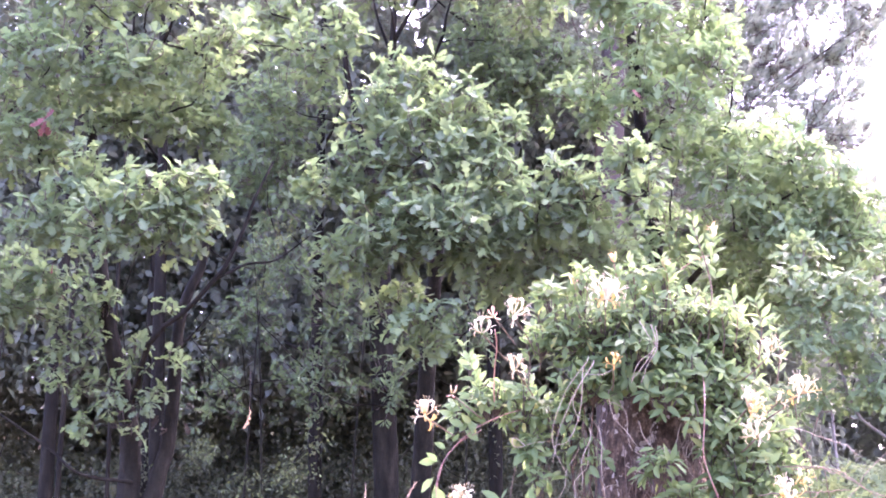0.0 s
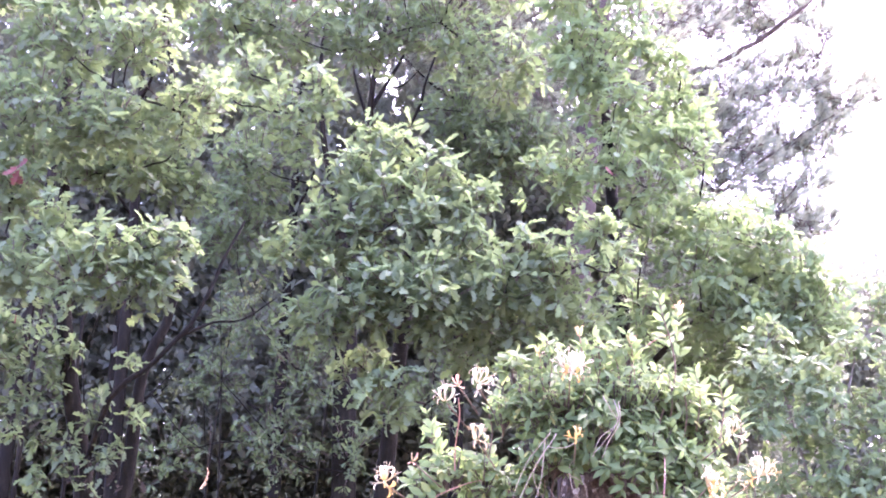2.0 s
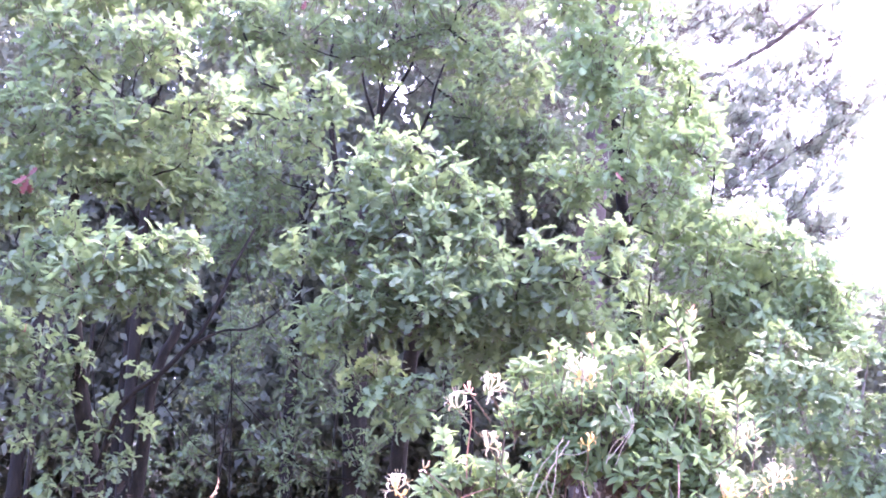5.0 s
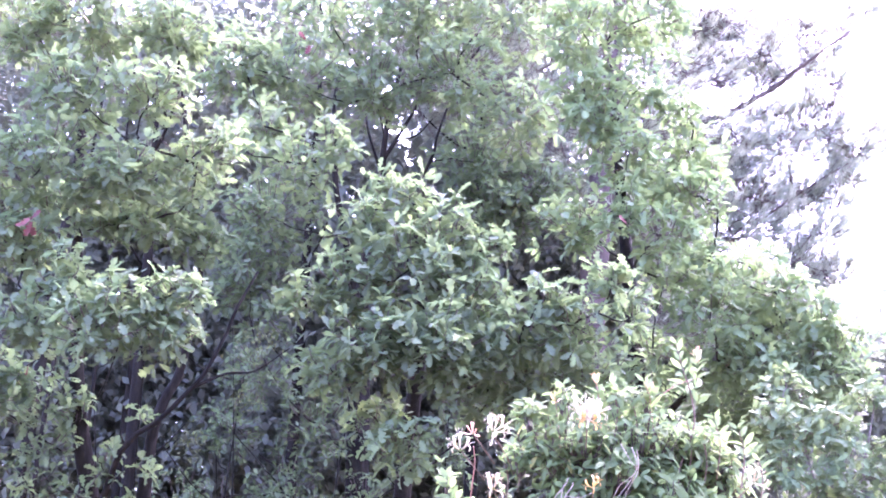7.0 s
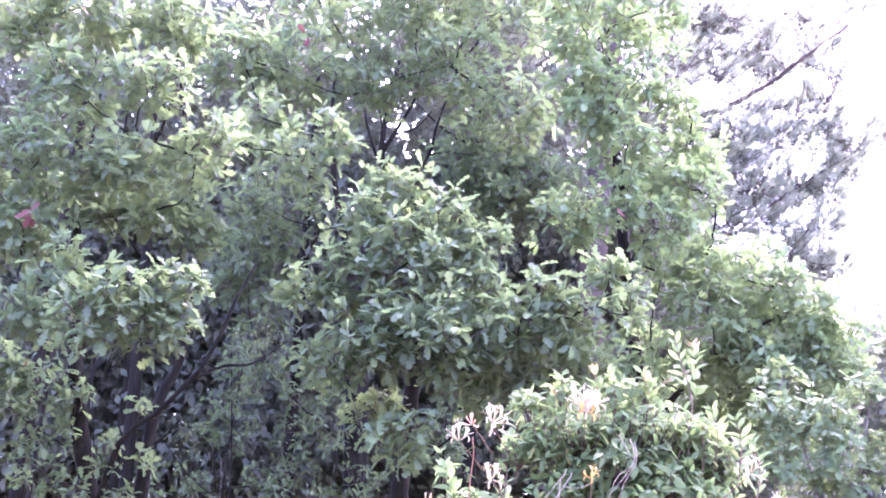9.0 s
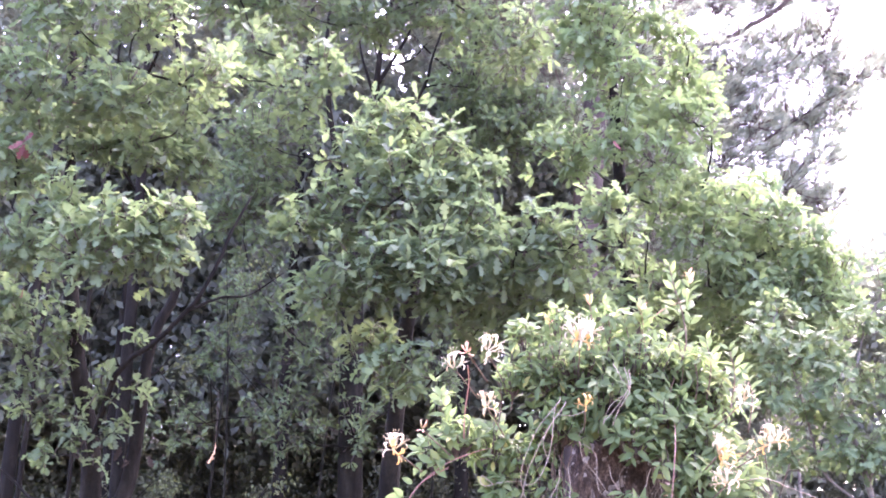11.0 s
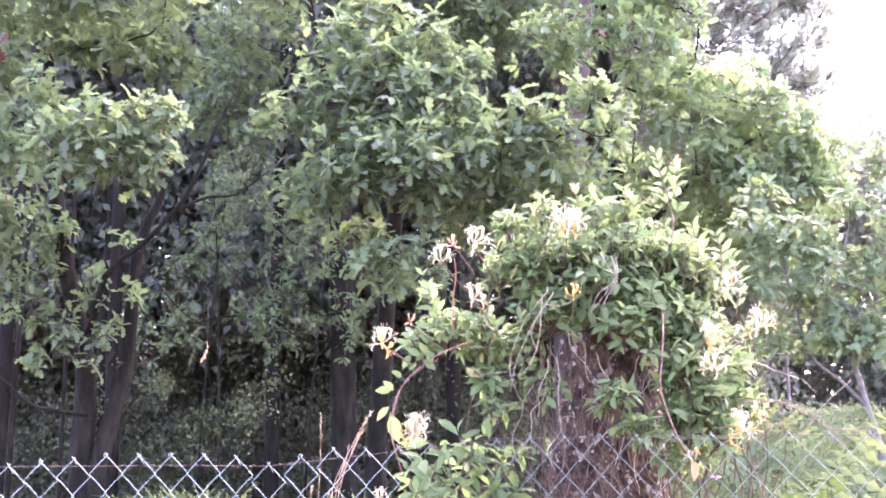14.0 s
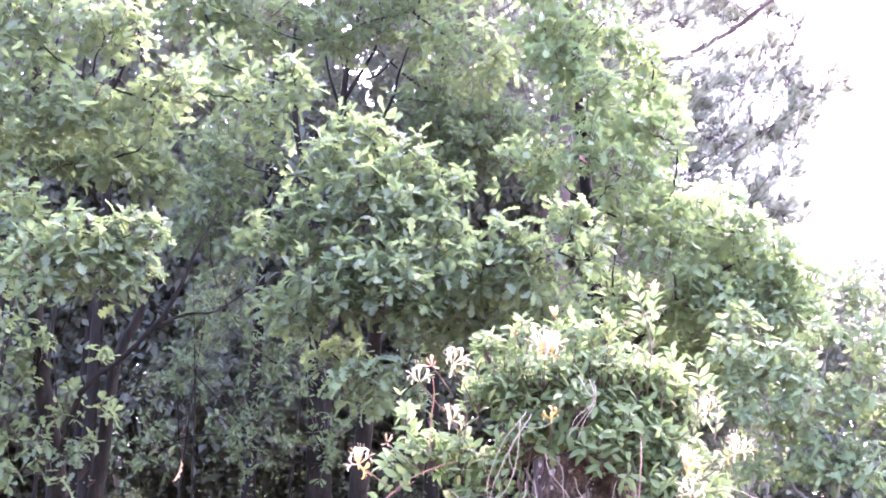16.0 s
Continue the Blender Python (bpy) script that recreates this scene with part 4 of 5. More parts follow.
# ---- bracken and low growth ----
def frond(length, seed):
    """One bracken frond, arching from its foot, with toothed leaflets that shorten to the tip."""
    r = np.random.default_rng(seed)
    spine = spline([(0, 0, 0), (0.08 * length, 0, 0.55 * length), (0.28 * length, 0, 0.92 * length), (0.66 * length, 0, 0.93 * length)], 34)
    rachis = tube(spine, np.linspace(0.004, 0.001, 34), 4)
    bag = Bag().add(*rachis)
    leaflet = blade([0, 0.06, 0.11, 0.17, 0.22, 0.29, 0.34, 0.41, 0.47, 0.54, 0.6, 0.68, 0.74, 0.83, 0.88, 1.0], [0.01, 0.085, 0.01, 0.09, 0.01, 0.085, 0.01, 0.075, 0.008, 0.065, 0.008, 0.05, 0.006, 0.032, 0.005, 0.002], 0.25, 0.45, 0.012, 0.6)
    for k in range(10, 34):
        s = (k - 10) / 23
        reach = length * 0.3 * (1 - s) ** 0.85 * min(1.0, 0.6 + 3 * s) + 0.012
        along = unit(spine[min(k + 1, 33)] - spine[k - 1])
        for side in (-1, 1):
            d = unit(along * 0.45 + np.array([0, side, 0]) + r.normal(size=3) * 0.12 - (0, 0, 0.12))
            t = turns(d[None], unit(np.cross(along, (0, 1.0, 0)) * -1 + r.normal(size=3) * 0.3)[None])[0]
            v, f = leaflet
            placed = (t @ (v * reach).T).T + spine[k]
            ring = rachis[0][(k + 1) * 4:(k + 2) * 4]
            placed[0] = ring[np.argmax(ring[:, 1] * side)]
            bag.add(placed, f)
    return bag.mesh("frond", FERN_LEAF, weld=True)


FRONDS = [frond(1.0, s) for s in (1, 2, 3)]


def bracken(x, y, height, fronds, label, group):
    plant = root("bracken", (x, y, float(rise_at(x, y)) - 0.02), label, "fern", group)
    for k in range(fronds):
        a = k * 2.4 + rng.uniform(0, 1.2)
        m = Matrix.Rotation(a, 4, "Z") @ Matrix.Rotation(radians(rng.uniform(-12, 10)), 4, "Y") @ Matrix.Scale(height * rng.uniform(0.8, 1.12), 4)
        part("frond", FRONDS[k % 3], plant, m=m)


for x, y, h in [(1.0, 3.5, 1.2), (1.45, 3.7, 1.3), (0.85, 4.2, 1.25), (1.25, 4.5, 1.35), (1.7, 4.6, 1.4), (2.1, 4.5, 1.35), (1.45, 5.3, 1.45), (1.0, 5.2, 1.4), (1.85, 5.4, 1.45), (2.35, 5.3, 1.4),
                (1.5, 6.4, 1.5), (2.0, 6.7, 1.5), (2.55, 6.5, 1.5), (1.75, 7.6, 1.55), (2.4, 7.7, 1.5), (3.0, 7.6, 1.5), (3.2, 6.4, 1.4), (2.9, 5.4, 1.4)]:
    bracken(x, y, h, 6, "tall pale green bracken growing in the light", "bracken on the bright side")
for x, y, h in [(-1.62, 4.9, 1.24), (-1.16, 4.9, 1.24), (-0.88, 4.9, 1.22), (-0.7, 5.1, 1.2), (-1.95, 5.3, 1.24), (-0.35, 5.2, 1.14)]:
    bracken(x, y, h, 6, "green bracken behind the wire fence", "bracken by the fence")


def shrub(place, label, clumps, material, blades, size, per_area, single, category="shrub", name="bramble"):
    base = np.array([*place, float(rise_at(*place)) - 0.02])
    plant = root(name, base, label, category)
    for x, y, z, r in clumps:
        e = np.array([x, y, z]) - base
        s = np.array([rng.normal() * 0.06, rng.normal() * 0.06, 0])
        part("stem", Bag().add(*tube(spline([s, (s + e) / 2 + rng.normal(size=3) * 0.05, e], 12), np.linspace(0.006, 0.002, 12), 5)).mesh("stem", BROWN_VINE), plant)
    leafage(plant, base, clumps, blades, material, per_area, 5, size, single, 0.0012)


shrub((0.95, 3.1), "pale green bramble growing behind the fence", [
    (0.78, 3.0, 1.36, 0.1), (0.95, 3.1, 1.4, 0.11), (1.12, 3.1, 1.36, 0.12), (0.85, 3.15, 1.22, 0.13), (1.05, 3.05, 1.2, 0.13), (0.7, 3.05, 1.2, 0.1), (1.25, 3.2, 1.26, 0.13)],
    BRAMBLE_LEAF, PLAIN_BLADES, 0.055, 2000, 160)
shrub((0.02, 2.95), "low leafy shrub behind the wire fence", [
    (0.05, 2.85, 1.42, 0.06), (-0.02, 2.85, 1.36, 0.07), (0.12, 2.85, 1.35, 0.07), (0.04, 2.9, 1.24, 0.09)], BRAMBLE_LEAF, PLAIN_BLADES, 0.05, 2600, 60)


def grass_tuft():
    base = np.array([-0.24, 2.78, 0.0])
    grass = root("grass_tuft", base, "tall dry straw-coloured grass stalks behind the fence", "grass")
    for x1, z1, x2, z2, x3 in ((-0.260, 1.648, -0.261, 1.549, -0.265), (-0.151, 1.653, -0.194, 1.579, -0.243), (-0.168, 1.619, -0.215, 1.518, -0.250), (-0.178, 1.604, -0.211, 1.518, -0.230), (-0.200, 1.576, -0.214, 1.506, -0.223), (-0.208, 1.549, -0.228, 1.488, -0.237), (-0.281, 1.491, -0.282, 1.464, -0.286)):
        e = np.array([x1, 2.75, z1]) - base
        pts = spline([(x3 - base[0], rng.normal() * 0.01, 0), (x3 - base[0], -0.01, 1.1), (x3 - base[0], -0.03, 1.44), (x2 - base[0], -0.03, z2), e], 24)
        stalk = part("stalk", Bag().add(*tube(pts, np.linspace(0.0009, 0.0004, 24), 5)).mesh("stalk", STRAW), grass)
        bag = Bag()
        for k in range(14):
            q = pts[-1] + (pts[-4] - pts[-1]) * k / 13
            d = unit(pts[-1] - pts[-3] + rng.normal(size=3) * 0.25 * np.linalg.norm(pts[-1] - pts[-3]))
            bag.add(*tube([q, q + d * 0.005, q + d * 0.011], [0.0002, 0.00045, 0.0002], 4))
        part("seed_head", bag.mesh("seed_head", STRAW), stalk)


grass_tuft()


# ---- wire fence ----
HALF, STEP = 0.0336, 0.038


def fence_line(x):
    return 2.6 - 0.38 * np.clip(x + 0.05, 0, 2) ** 1.05


def fence_top(x):
    """The height of the top twist: the mesh sags unevenly between its ties."""
    return np.interp(x, [-1.7, -0.89, -0.69, -0.49, -0.41, -0.35, -0.3, -0.22, -0.15, 0.19, 0.64, 0.77, 1.6], [1.53, 1.548, 1.566, 1.565, 1.559, 1.544, 1.556, 1.574, 1.573, 1.59, 1.59, 1.586, 1.57])


def strand(even, hook, zinc):
    """One zigzag wire from its knotted top to the ground, with z measured down from the top."""
    pts = []
    n = 41
    for k in range(n):
        at_right = (k % 2 == 0) == even
        x = HALF + 0.0012 if at_right else -0.0012
        y = 0.0016 if (k % 2 == 0) == even else -0.0016
        inward = -1 if at_right else 1
        z = -k * STEP
        if k:
            pts.append((x + inward * 0.003, y * 0.6, z + 0.0032))
        pts.append((x, y, z))
        if k < n - 1:
            pts.append((x + inward * 0.003, y * 0.2, z - 0.0032))
            pts.append((x + inward * HALF * 0.5, -0.0006, z - STEP * 0.5 + 0.0026))
    side = 1 if even else -1
    x0 = pts[0][0]
    curl = [(x0 - side * (0.006 + 0.004 * hook), 0.004, -0.012 - 0.006 * hook), (x0 - side * 0.002, 0.0035, -0.002), (x0 + side * 0.003, 0.002, 0.0035), (x0 + side * 0.002, -0.001, 0.004)]
    if hook == 3:
        curl = [(x0 + side * 0.001, 0.001, 0.003)]
    if hook == 2:
        curl = [(x0 + side * 0.004, 0.004, -0.006), (x0 + side * 0.0055, 0.003, 0.001), (x0 + side * 0.002, 0.002, 0.0048), (x0 - side * 0.002, 0.001, 0.003)]
    return Bag().add(*tube(curl + pts, 0.00076, 5)).mesh("wire", zinc)


def build_fence():
    fence = root("wire_fence", (0, 2.6, 0), "galvanised diamond-mesh wire fence with a rusty tension wire", "fence")
    kinds = {(e, h, w): strand(e, h, z) for e in (True, False) for h in (0, 1, 2, 3) for w, z in ((False, ZINC), (True, ZINC_SHADED))}
    for i in range(-48, 46):
        x = i * HALF + 0.0162
        slope = float((fence_line(x + 0.035) - fence_line(x)) / 0.035)
        m = Matrix.Translation((x, float(fence_line(x)) - 2.6, float(fence_top((i // 2 * 2 + 1) * HALF + 0.0162)))) @ Matrix.Rotation(math.atan(slope), 4, "Z")
        part("wire", kinds[(i % 2 == 0, int(rng.integers(0, 3)) if i % 2 else 3, x > -0.02)], fence, m=m)
    xs = np.linspace(-1.7, 1.6, 60)
    zs = np.interp(xs, [-1.7, -0.91, -0.56, -0.35, -0.1, 0.09, 0.6, 1.0, 1.6], [1.53, 1.545, 1.544, 1.54, 1.566, 1.588, 1.585, 1.577, 1.57])
    part("tension_wire", Bag().add(*tube(np.stack([xs, fence_line(xs) - 2.6 + 0.002, zs], -1), 0.0008, 6)).mesh("tension_wire", RUST), fence, "rusty red-brown tension wire")


build_fence()


# ---- old trunk with honeysuckle ----
def build_trunk():
    base = np.array([0.372, 2.755, -0.03])
    trunk = root("tree_trunk", base, "old reddish-brown trunk with grey lichen, wrapped in honeysuckle", "tree trunk")
    n, sides = 110, 56
    v, f, p = rough_stem(np.array([(-0.005, 0, 0), (-0.005, 0, 1.4), (0.005, 0, 1.65), (0.012, 0.01, 1.95)]), (0.17, 0.138, 0.116, 0.105), sides, n, 0.08, 9.0)
    centre = np.repeat(np.vstack([p[:1], p, p[-1:]]), sides, axis=0)
    crack = np.array([max(0.0, 0.55 - abs(noise.noise(Vector((q[0] * 22, q[1] * 22, q[2] * 7 + 3)))) * 3.2) for q in v])
    v = centre + (v - centre) * (1 - 0.12 * crack)[:, None]
    part("bark", Bag().add(v, f).mesh("bark", LICHEN_BARK), trunk)
    stub = tube(spline([(0.01, 0, 1.93), (0.03, 0.02, 2.0), (0.02, 0.03, 2.06)], 8), np.linspace(0.06, 0.02, 8), 10)
    part("stub", Bag().add(*stub).mesh("stub", LICHEN_BARK), trunk)


build_trunk()
HB = np.array([0.37, 2.6, 0.0])


def stem_part(plant, points, r0, r1, material, label="", name="stem", n=22, jitter=0.0):
    p = spline(np.asarray(points, float) - HB, n)
    if jitter:
        p[1:-1] += rng.normal(size=(n - 2, 3)) * jitter
    return part(name, Bag().add(*tube(p, np.linspace(r0, r1, n), 6)).mesh(name, material), plant, label)


def petal(points, halves, lift=0.0):
    """A narrow petal along a curve in the x-z plane, hollowed across."""
    p, h = np.asarray(points, float), np.asarray(halves, float)
    mid = np.stack([p[:, 0], 0 * h, p[:, 1]], -1)
    left = mid + np.stack([0 * h, h, h * 0.5 + lift], -1)
    right = mid + np.stack([0 * h, -h, h * 0.5 + lift], -1)
    v = np.concatenate([mid, left, right])
    n, i = len(h), np.arange(len(h) - 1)
    return v, np.concatenate([np.stack([i, i + 1, n + i + 1, n + i], -1), np.stack([i, 2 * n + i, 2 * n + i + 1, i + 1], -1)])


def floret(material, closed=False):
    """A trumpet flower along x, about 40 mm long: tube, broad upper lip, narrow lower lip, stamens."""
    bag = Bag()
    if closed:
        bag.add(*tube(spline([(0, 0, 0), (0.012, 0, 0.001), (0.022, 0, 0.004), (0.03, 0, 0.009)], 9), [0.0012, 0.0012, 0.0013, 0.0015, 0.0018, 0.0023, 0.0026, 0.0022, 0.0006], 6))
        return bag.mesh("bud", material)
    bag.add(*tube(spline([(0, 0, 0), (0.01, 0, 0.0005), (0.022, 0, 0.003)], 7), [0.0012, 0.0012, 0.0013, 0.0015, 0.0018, 0.0022, 0.0026], 7))
    bag.add(*petal([(0.021, 0.004), (0.027, 0.008), (0.031, 0.014), (0.03, 0.019), (0.026, 0.021)], [0.0026, 0.0036, 0.0046, 0.004, 0.0012], 0.0))
    bag.add(*petal([(0.021, 0.002), (0.028, 0.0), (0.033, -0.006), (0.031, -0.012), (0.027, -0.013)], [0.0018, 0.0017, 0.0019, 0.0018, 0.0008], 0.0))
    for k in (-1, 0, 1):
        q = spline([(0.02, 0, 0.003), (0.031, k * 0.003, 0.004), (0.04, k * 0.007, 0.003 + 0.002 * abs(k))], 5)
        bag.add(*tube(q, 0.00045, 4))
        bag.add(*tube([q[-1] - (0.001, 0, 0), q[-1] + (0.0005, 0, 0.0), q[-1] + (0.002, 0, 0)], [0.0004, 0.0011, 0.0004], 5))
    return bag.mesh("floret", material)


FLORETS = {"white": floret(WHITE_PETAL), "cream": floret(CREAM_PETAL), "gold": floret(GOLD_PETAL), "bud": floret(PINK_BUD, True), "pale_bud": floret(CREAM_PETAL, True)}


def flower_head(plant, place, count, kinds, scale=1.0, up=0.35, label="creamy honeysuckle flower head"):
    axis = unit(np.array([rng.normal() * 0.3, -0.8, up]))
    head = part("flower_head", Bag().add(*tube([(0, 0, 0), -axis * -0.004, axis * 0.008], [0.002, 0.0035, 0.002], 7)).mesh("flower_head", HONEY_LEAF), plant, label,
                Matrix.Translation(Vector(np.asarray(place) - HB)))
    side = unit(np.cross(axis, (0, 0, 1.0)))
    top = np.cross(side, axis)
    for k in range(count):
        phi = 6.283 * k / count + rng.normal() * 0.25
        lean = rng.uniform(0.75, 1.35) if k % 3 else rng.uniform(0.2, 0.7)
        d = unit(axis * math.cos(lean) + (math.cos(phi) * side + math.sin(phi) * top) * math.sin(lean))
        low = d[2] < 0.05
        kind = kinds[1] if low and rng.random() < 0.5 else kinds[0] if rng.random() < 0.75 else kinds[2]
        m = as_matrix(axis * 0.004, turns(d[None], unit(np.array([[0, -0.25, 1.0]]) + 0.2 * rng.normal(size=(1, 3))))[0], scale * rng.uniform(0.85, 1.12))
        part("floret" if "bud" not in kind else "bud", FLORETS[kind], head, m=m)
    return head


def build_honeysuckle():
    plant = root("honeysuckle", HB, "flowering honeysuckle with green leaves, climbing over an old trunk", "climbing plant")
    # stems up the trunk
    for x, y, x1, z1, z0 in ((0.235, 2.62, 0.22, 1.9, 0.0), (0.25, 2.61, 0.24, 1.95, 0.0), (0.5, 2.6, 0.52, 1.85, 0.0), (0.53, 2.62, 0.5, 1.9, 0.0),
                             (0.56, 2.6, 0.56, 1.7, 0.0), (0.6, 2.6, 0.58, 1.72, 0.0), (0.18, 2.63, 0.19, 1.85, 0.0), (0.2, 2.65, 0.17, 1.75, 0.0)):
        mids = [(x + rng.normal() * 0.02, y - 0.01 * rng.random(), z) for z in (0.5, 1.0, 1.3, 1.5, 1.65)]
        stem_part(plant, [(x, y + 0.02, z0), *mids, (x1, y, z1)], 0.0026, 0.0018, DARK_VINE, "", "stem", 40, 0.003)
    # two bundles of dry strands that hang before the bark
    for k in range(20):
        x = rng.uniform(0.212, 0.25) if k < 10 else rng.uniform(0.42, 0.475)
        z1, z0, y = rng.uniform(1.7, 1.8), rng.uniform(1.52, 1.65), 2.595 - rng.uniform(0.0, 0.03)
        pts = []
        for i in range(7):
            pts.append((x, y + rng.normal() * 0.004, z1 + (z0 - z1) * i / 6))
            x += rng.normal() * 0.011
        stem_part(plant, pts, 0.0009, 0.0006, PALE_VINE if k % 3 == 0 else BROWN_VINE, "", "vine", 30)
    # dark stems and roots down both edges of the trunk
    for k in range(42):
        x = rng.uniform(0.18, 0.245) if k < 14 else rng.uniform(0.44, 0.62)
        y = 2.6 + rng.uniform(0.0, 0.05)
        top, drift = rng.uniform(1.55, 1.78), rng.normal() * 0.05
        pts = [(x + drift * z + rng.normal() * 0.022, y + rng.normal() * 0.012, z) for z in (0.5, 1.0, 1.25, 1.38, 1.47, 1.56)]
        stem_part(plant, [(x, y + 0.02, 0.0), *pts, (x + drift * top + rng.normal() * 0.03, y, top + 0.05)], 0.0021, 0.001, DARK_VINE if k % 3 else BROWN_VINE, "", "stem", 44, 0.0008)
    # dry runners that lie across the bark
    for pts in RUNNERS:
        stem_part(plant, pts, 0.001, 0.0007, BROWN_VINE if len(pts) > 3 else PALE_VINE, "dry brown runner", "vine", 20, 0.0006)
    # thin stems that cross the bark
    for k in range(12):
        x, z = rng.uniform(0.3, 0.46), rng.uniform(1.6, 1.75)
        d = rng.choice([-1, 1]) * rng.uniform(0.04, 0.1)
        drop = rng.uniform(0.12, 0.3)
        stem_part(plant, [(x, 2.6, z), (x + d * 0.3 + rng.normal() * 0.012, 2.595, z - drop * 0.4), (x + d * 0.7, 2.595, z - drop * 0.75), (x + d, 2.6, z - drop)], 0.0009, 0.0006, BROWN_VINE, "", "vine", 24, 0.0004)
    # stems that show singly
    stem_part(plant, [(-0.06, 2.56, 1.46), (-0.088, 2.55, 1.563), (-0.099, 2.55, 1.609), (-0.088, 2.55, 1.672), (-0.058, 2.55, 1.718), (-0.006, 2.55, 1.759), (0.05, 2.57, 1.785), (0.09, 2.62, 1.8)], 0.0009, 0.0011, RED_STEM, "reddish arching stem", n=40)
    stem_part(plant, [(-0.05, 2.56, 1.46), (-0.094, 2.545, 1.59), (-0.083, 2.55, 1.68), (-0.05, 2.555, 1.725), (0.0, 2.55, 1.752)], 0.0008, 0.0009, RED_STEM, "reddish arching stem", n=30)
    stem_part(plant, [(0.47, 2.6, 1.87), (0.463, 2.53, 1.84), (0.452, 2.475, 1.79), (0.446, 2.47, 1.735), (0.442, 2.47, 1.68), (0.461, 2.47, 1.612), (0.476, 2.47, 1.58), (0.497, 2.47, 1.541)], 0.0011, 0.0013, RED_STEM, "reddish hanging stem", n=30)
    loops = [
        [(0.23, 2.55, 1.9), (0.22, 2.5, 1.88), (0.179, 2.5, 1.828), (0.149, 2.5, 1.759), (0.146, 2.5, 1.713), (0.17, 2.51, 1.656)],
        [(0.24, 2.54, 1.89), (0.232, 2.5, 1.874), (0.196, 2.5, 1.822), (0.16, 2.5, 1.747), (0.148, 2.5, 1.702), (0.143, 2.5, 1.68)],
        [(0.214, 2.5, 1.874), (0.203, 2.5, 1.781), (0.177, 2.5, 1.724), (0.148, 2.5, 1.713)],
        [(0.228, 2.5, 1.868), (0.205, 2.49, 1.835), (0.19, 2.5, 1.8), (0.2, 2.5, 1.76)],
        [(0.36, 2.52, 1.96), (0.365, 2.5, 1.93), (0.361, 2.5, 1.905), (0.329, 2.5, 1.861), (0.312, 2.5, 1.844)],
    ]
    strays = [
        [(0.37, 2.52, 1.955), (0.368, 2.5, 1.91), (0.345, 2.5, 1.87), (0.33, 2.5, 1.835)],
        [(0.09, 2.56, 1.72), (0.07, 2.55, 1.735), (0.064, 2.55, 1.725), (0.075, 2.55, 1.715), (0.11, 2.57, 1.725), (0.15, 2.6, 1.73)],
        [(0.27, 2.56, 1.83), (0.269, 2.55, 1.811), (0.276, 2.55, 1.775), (0.31, 2.55, 1.728), (0.338, 2.56, 1.681)],
        [(0.22, 2.52, 1.86), (0.25, 2.5, 1.855), (0.28, 2.5, 1.868)],
    ]
    for pts in loops + strays:
        stem_part(plant, pts, 0.0008, 0.0005, PALE_VINE, "pale dry looping vine", "vine", 36, 0.00035)
        if len(pts) == 5:
            bent = [(x + rng.normal() * 0.009, y + rng.normal() * 0.008, z + rng.normal() * 0.009) for x, y, z in pts]
            stem_part(plant, bent, 0.0007, 0.0005, PALE_VINE, "pale dry looping vine", "vine", 36, 0.00035)
    stem_part(plant, [(0.6, 2.55, 1.73), (0.635, 2.5, 1.735), (0.702, 2.5, 1.709), (0.73, 2.5, 1.7), (0.757, 2.5, 1.677)], 0.0009, 0.0006, PALE_VINE, "thin bare twig", "twig", 24, 0.0006)
    stem_part(plant, [(0.754, 2.62, 1.59), (0.79, 2.65, 1.616), (0.825, 2.68, 1.652), (0.905, 2.72, 1.712)], 0.0009, 0.0007, BROWN_VINE, "thin bare twig", "twig", 16)
    for pts in ([(0.6, 2.5, 1.66), (0.66, 2.46, 1.655), (0.72, 2.45, 1.63), (0.77, 2.45, 1.6), (0.85, 2.44, 1.595)], [(0.62, 2.5, 1.655), (0.69, 2.46, 1.65), (0.75, 2.45, 1.61), (0.8, 2.45, 1.565)],
                [(0.55, 2.5, 1.605), (0.65, 2.47, 1.607), (0.72, 2.46, 1.61)], [(0.63, 2.5, 1.72), (0.65, 2.48, 1.68), (0.66, 2.47, 1.63)]):
        stem_part(plant, pts, 0.0013, 0.0009, BROWN_VINE, "brown twining stem", "vine", 26, 0.0012)
    stem_part(plant, [(0.47, 2.64, 1.8), (0.468, 2.62, 1.914), (0.508, 2.62, 2.017), (0.506, 2.62, 2.092), (0.488, 2.62, 2.162), (0.480, 2.62, 2.205)], 0.0025, 0.001, BROWN_VINE)
    stem_part(plant, [(0.409, 2.62, 2.028), (0.433, 2.62, 2.078), (0.461, 2.62, 2.104), (0.493, 2.62, 2.120), (0.527, 2.62, 2.128)], 0.0014, 0.0009, RED_STEM, "reddish young shoot")
    stem_part(plant, [(0.03, 2.56, 1.81), (0.03, 2.55, 1.847), (0.033, 2.53, 1.882), (0.038, 2.5, 1.92), (0.035, 2.47, 1.95)], 0.0016, 0.0012, RED_STEM, "thin flower stalk")
    for x, z, t in SHOOTS:
        stem_part(plant, [(x, 2.62, z - 0.12), (x + 0.01, 2.61, z - 0.05), (x, 2.6, z)], 0.0018, 0.001, BROWN_VINE)
        pairs(plant, [(x, 2.62, z - 0.1), (x + 0.01, 2.61, z - 0.04), (x, 2.6, z + 0.005)], 5, 0.04 * t)
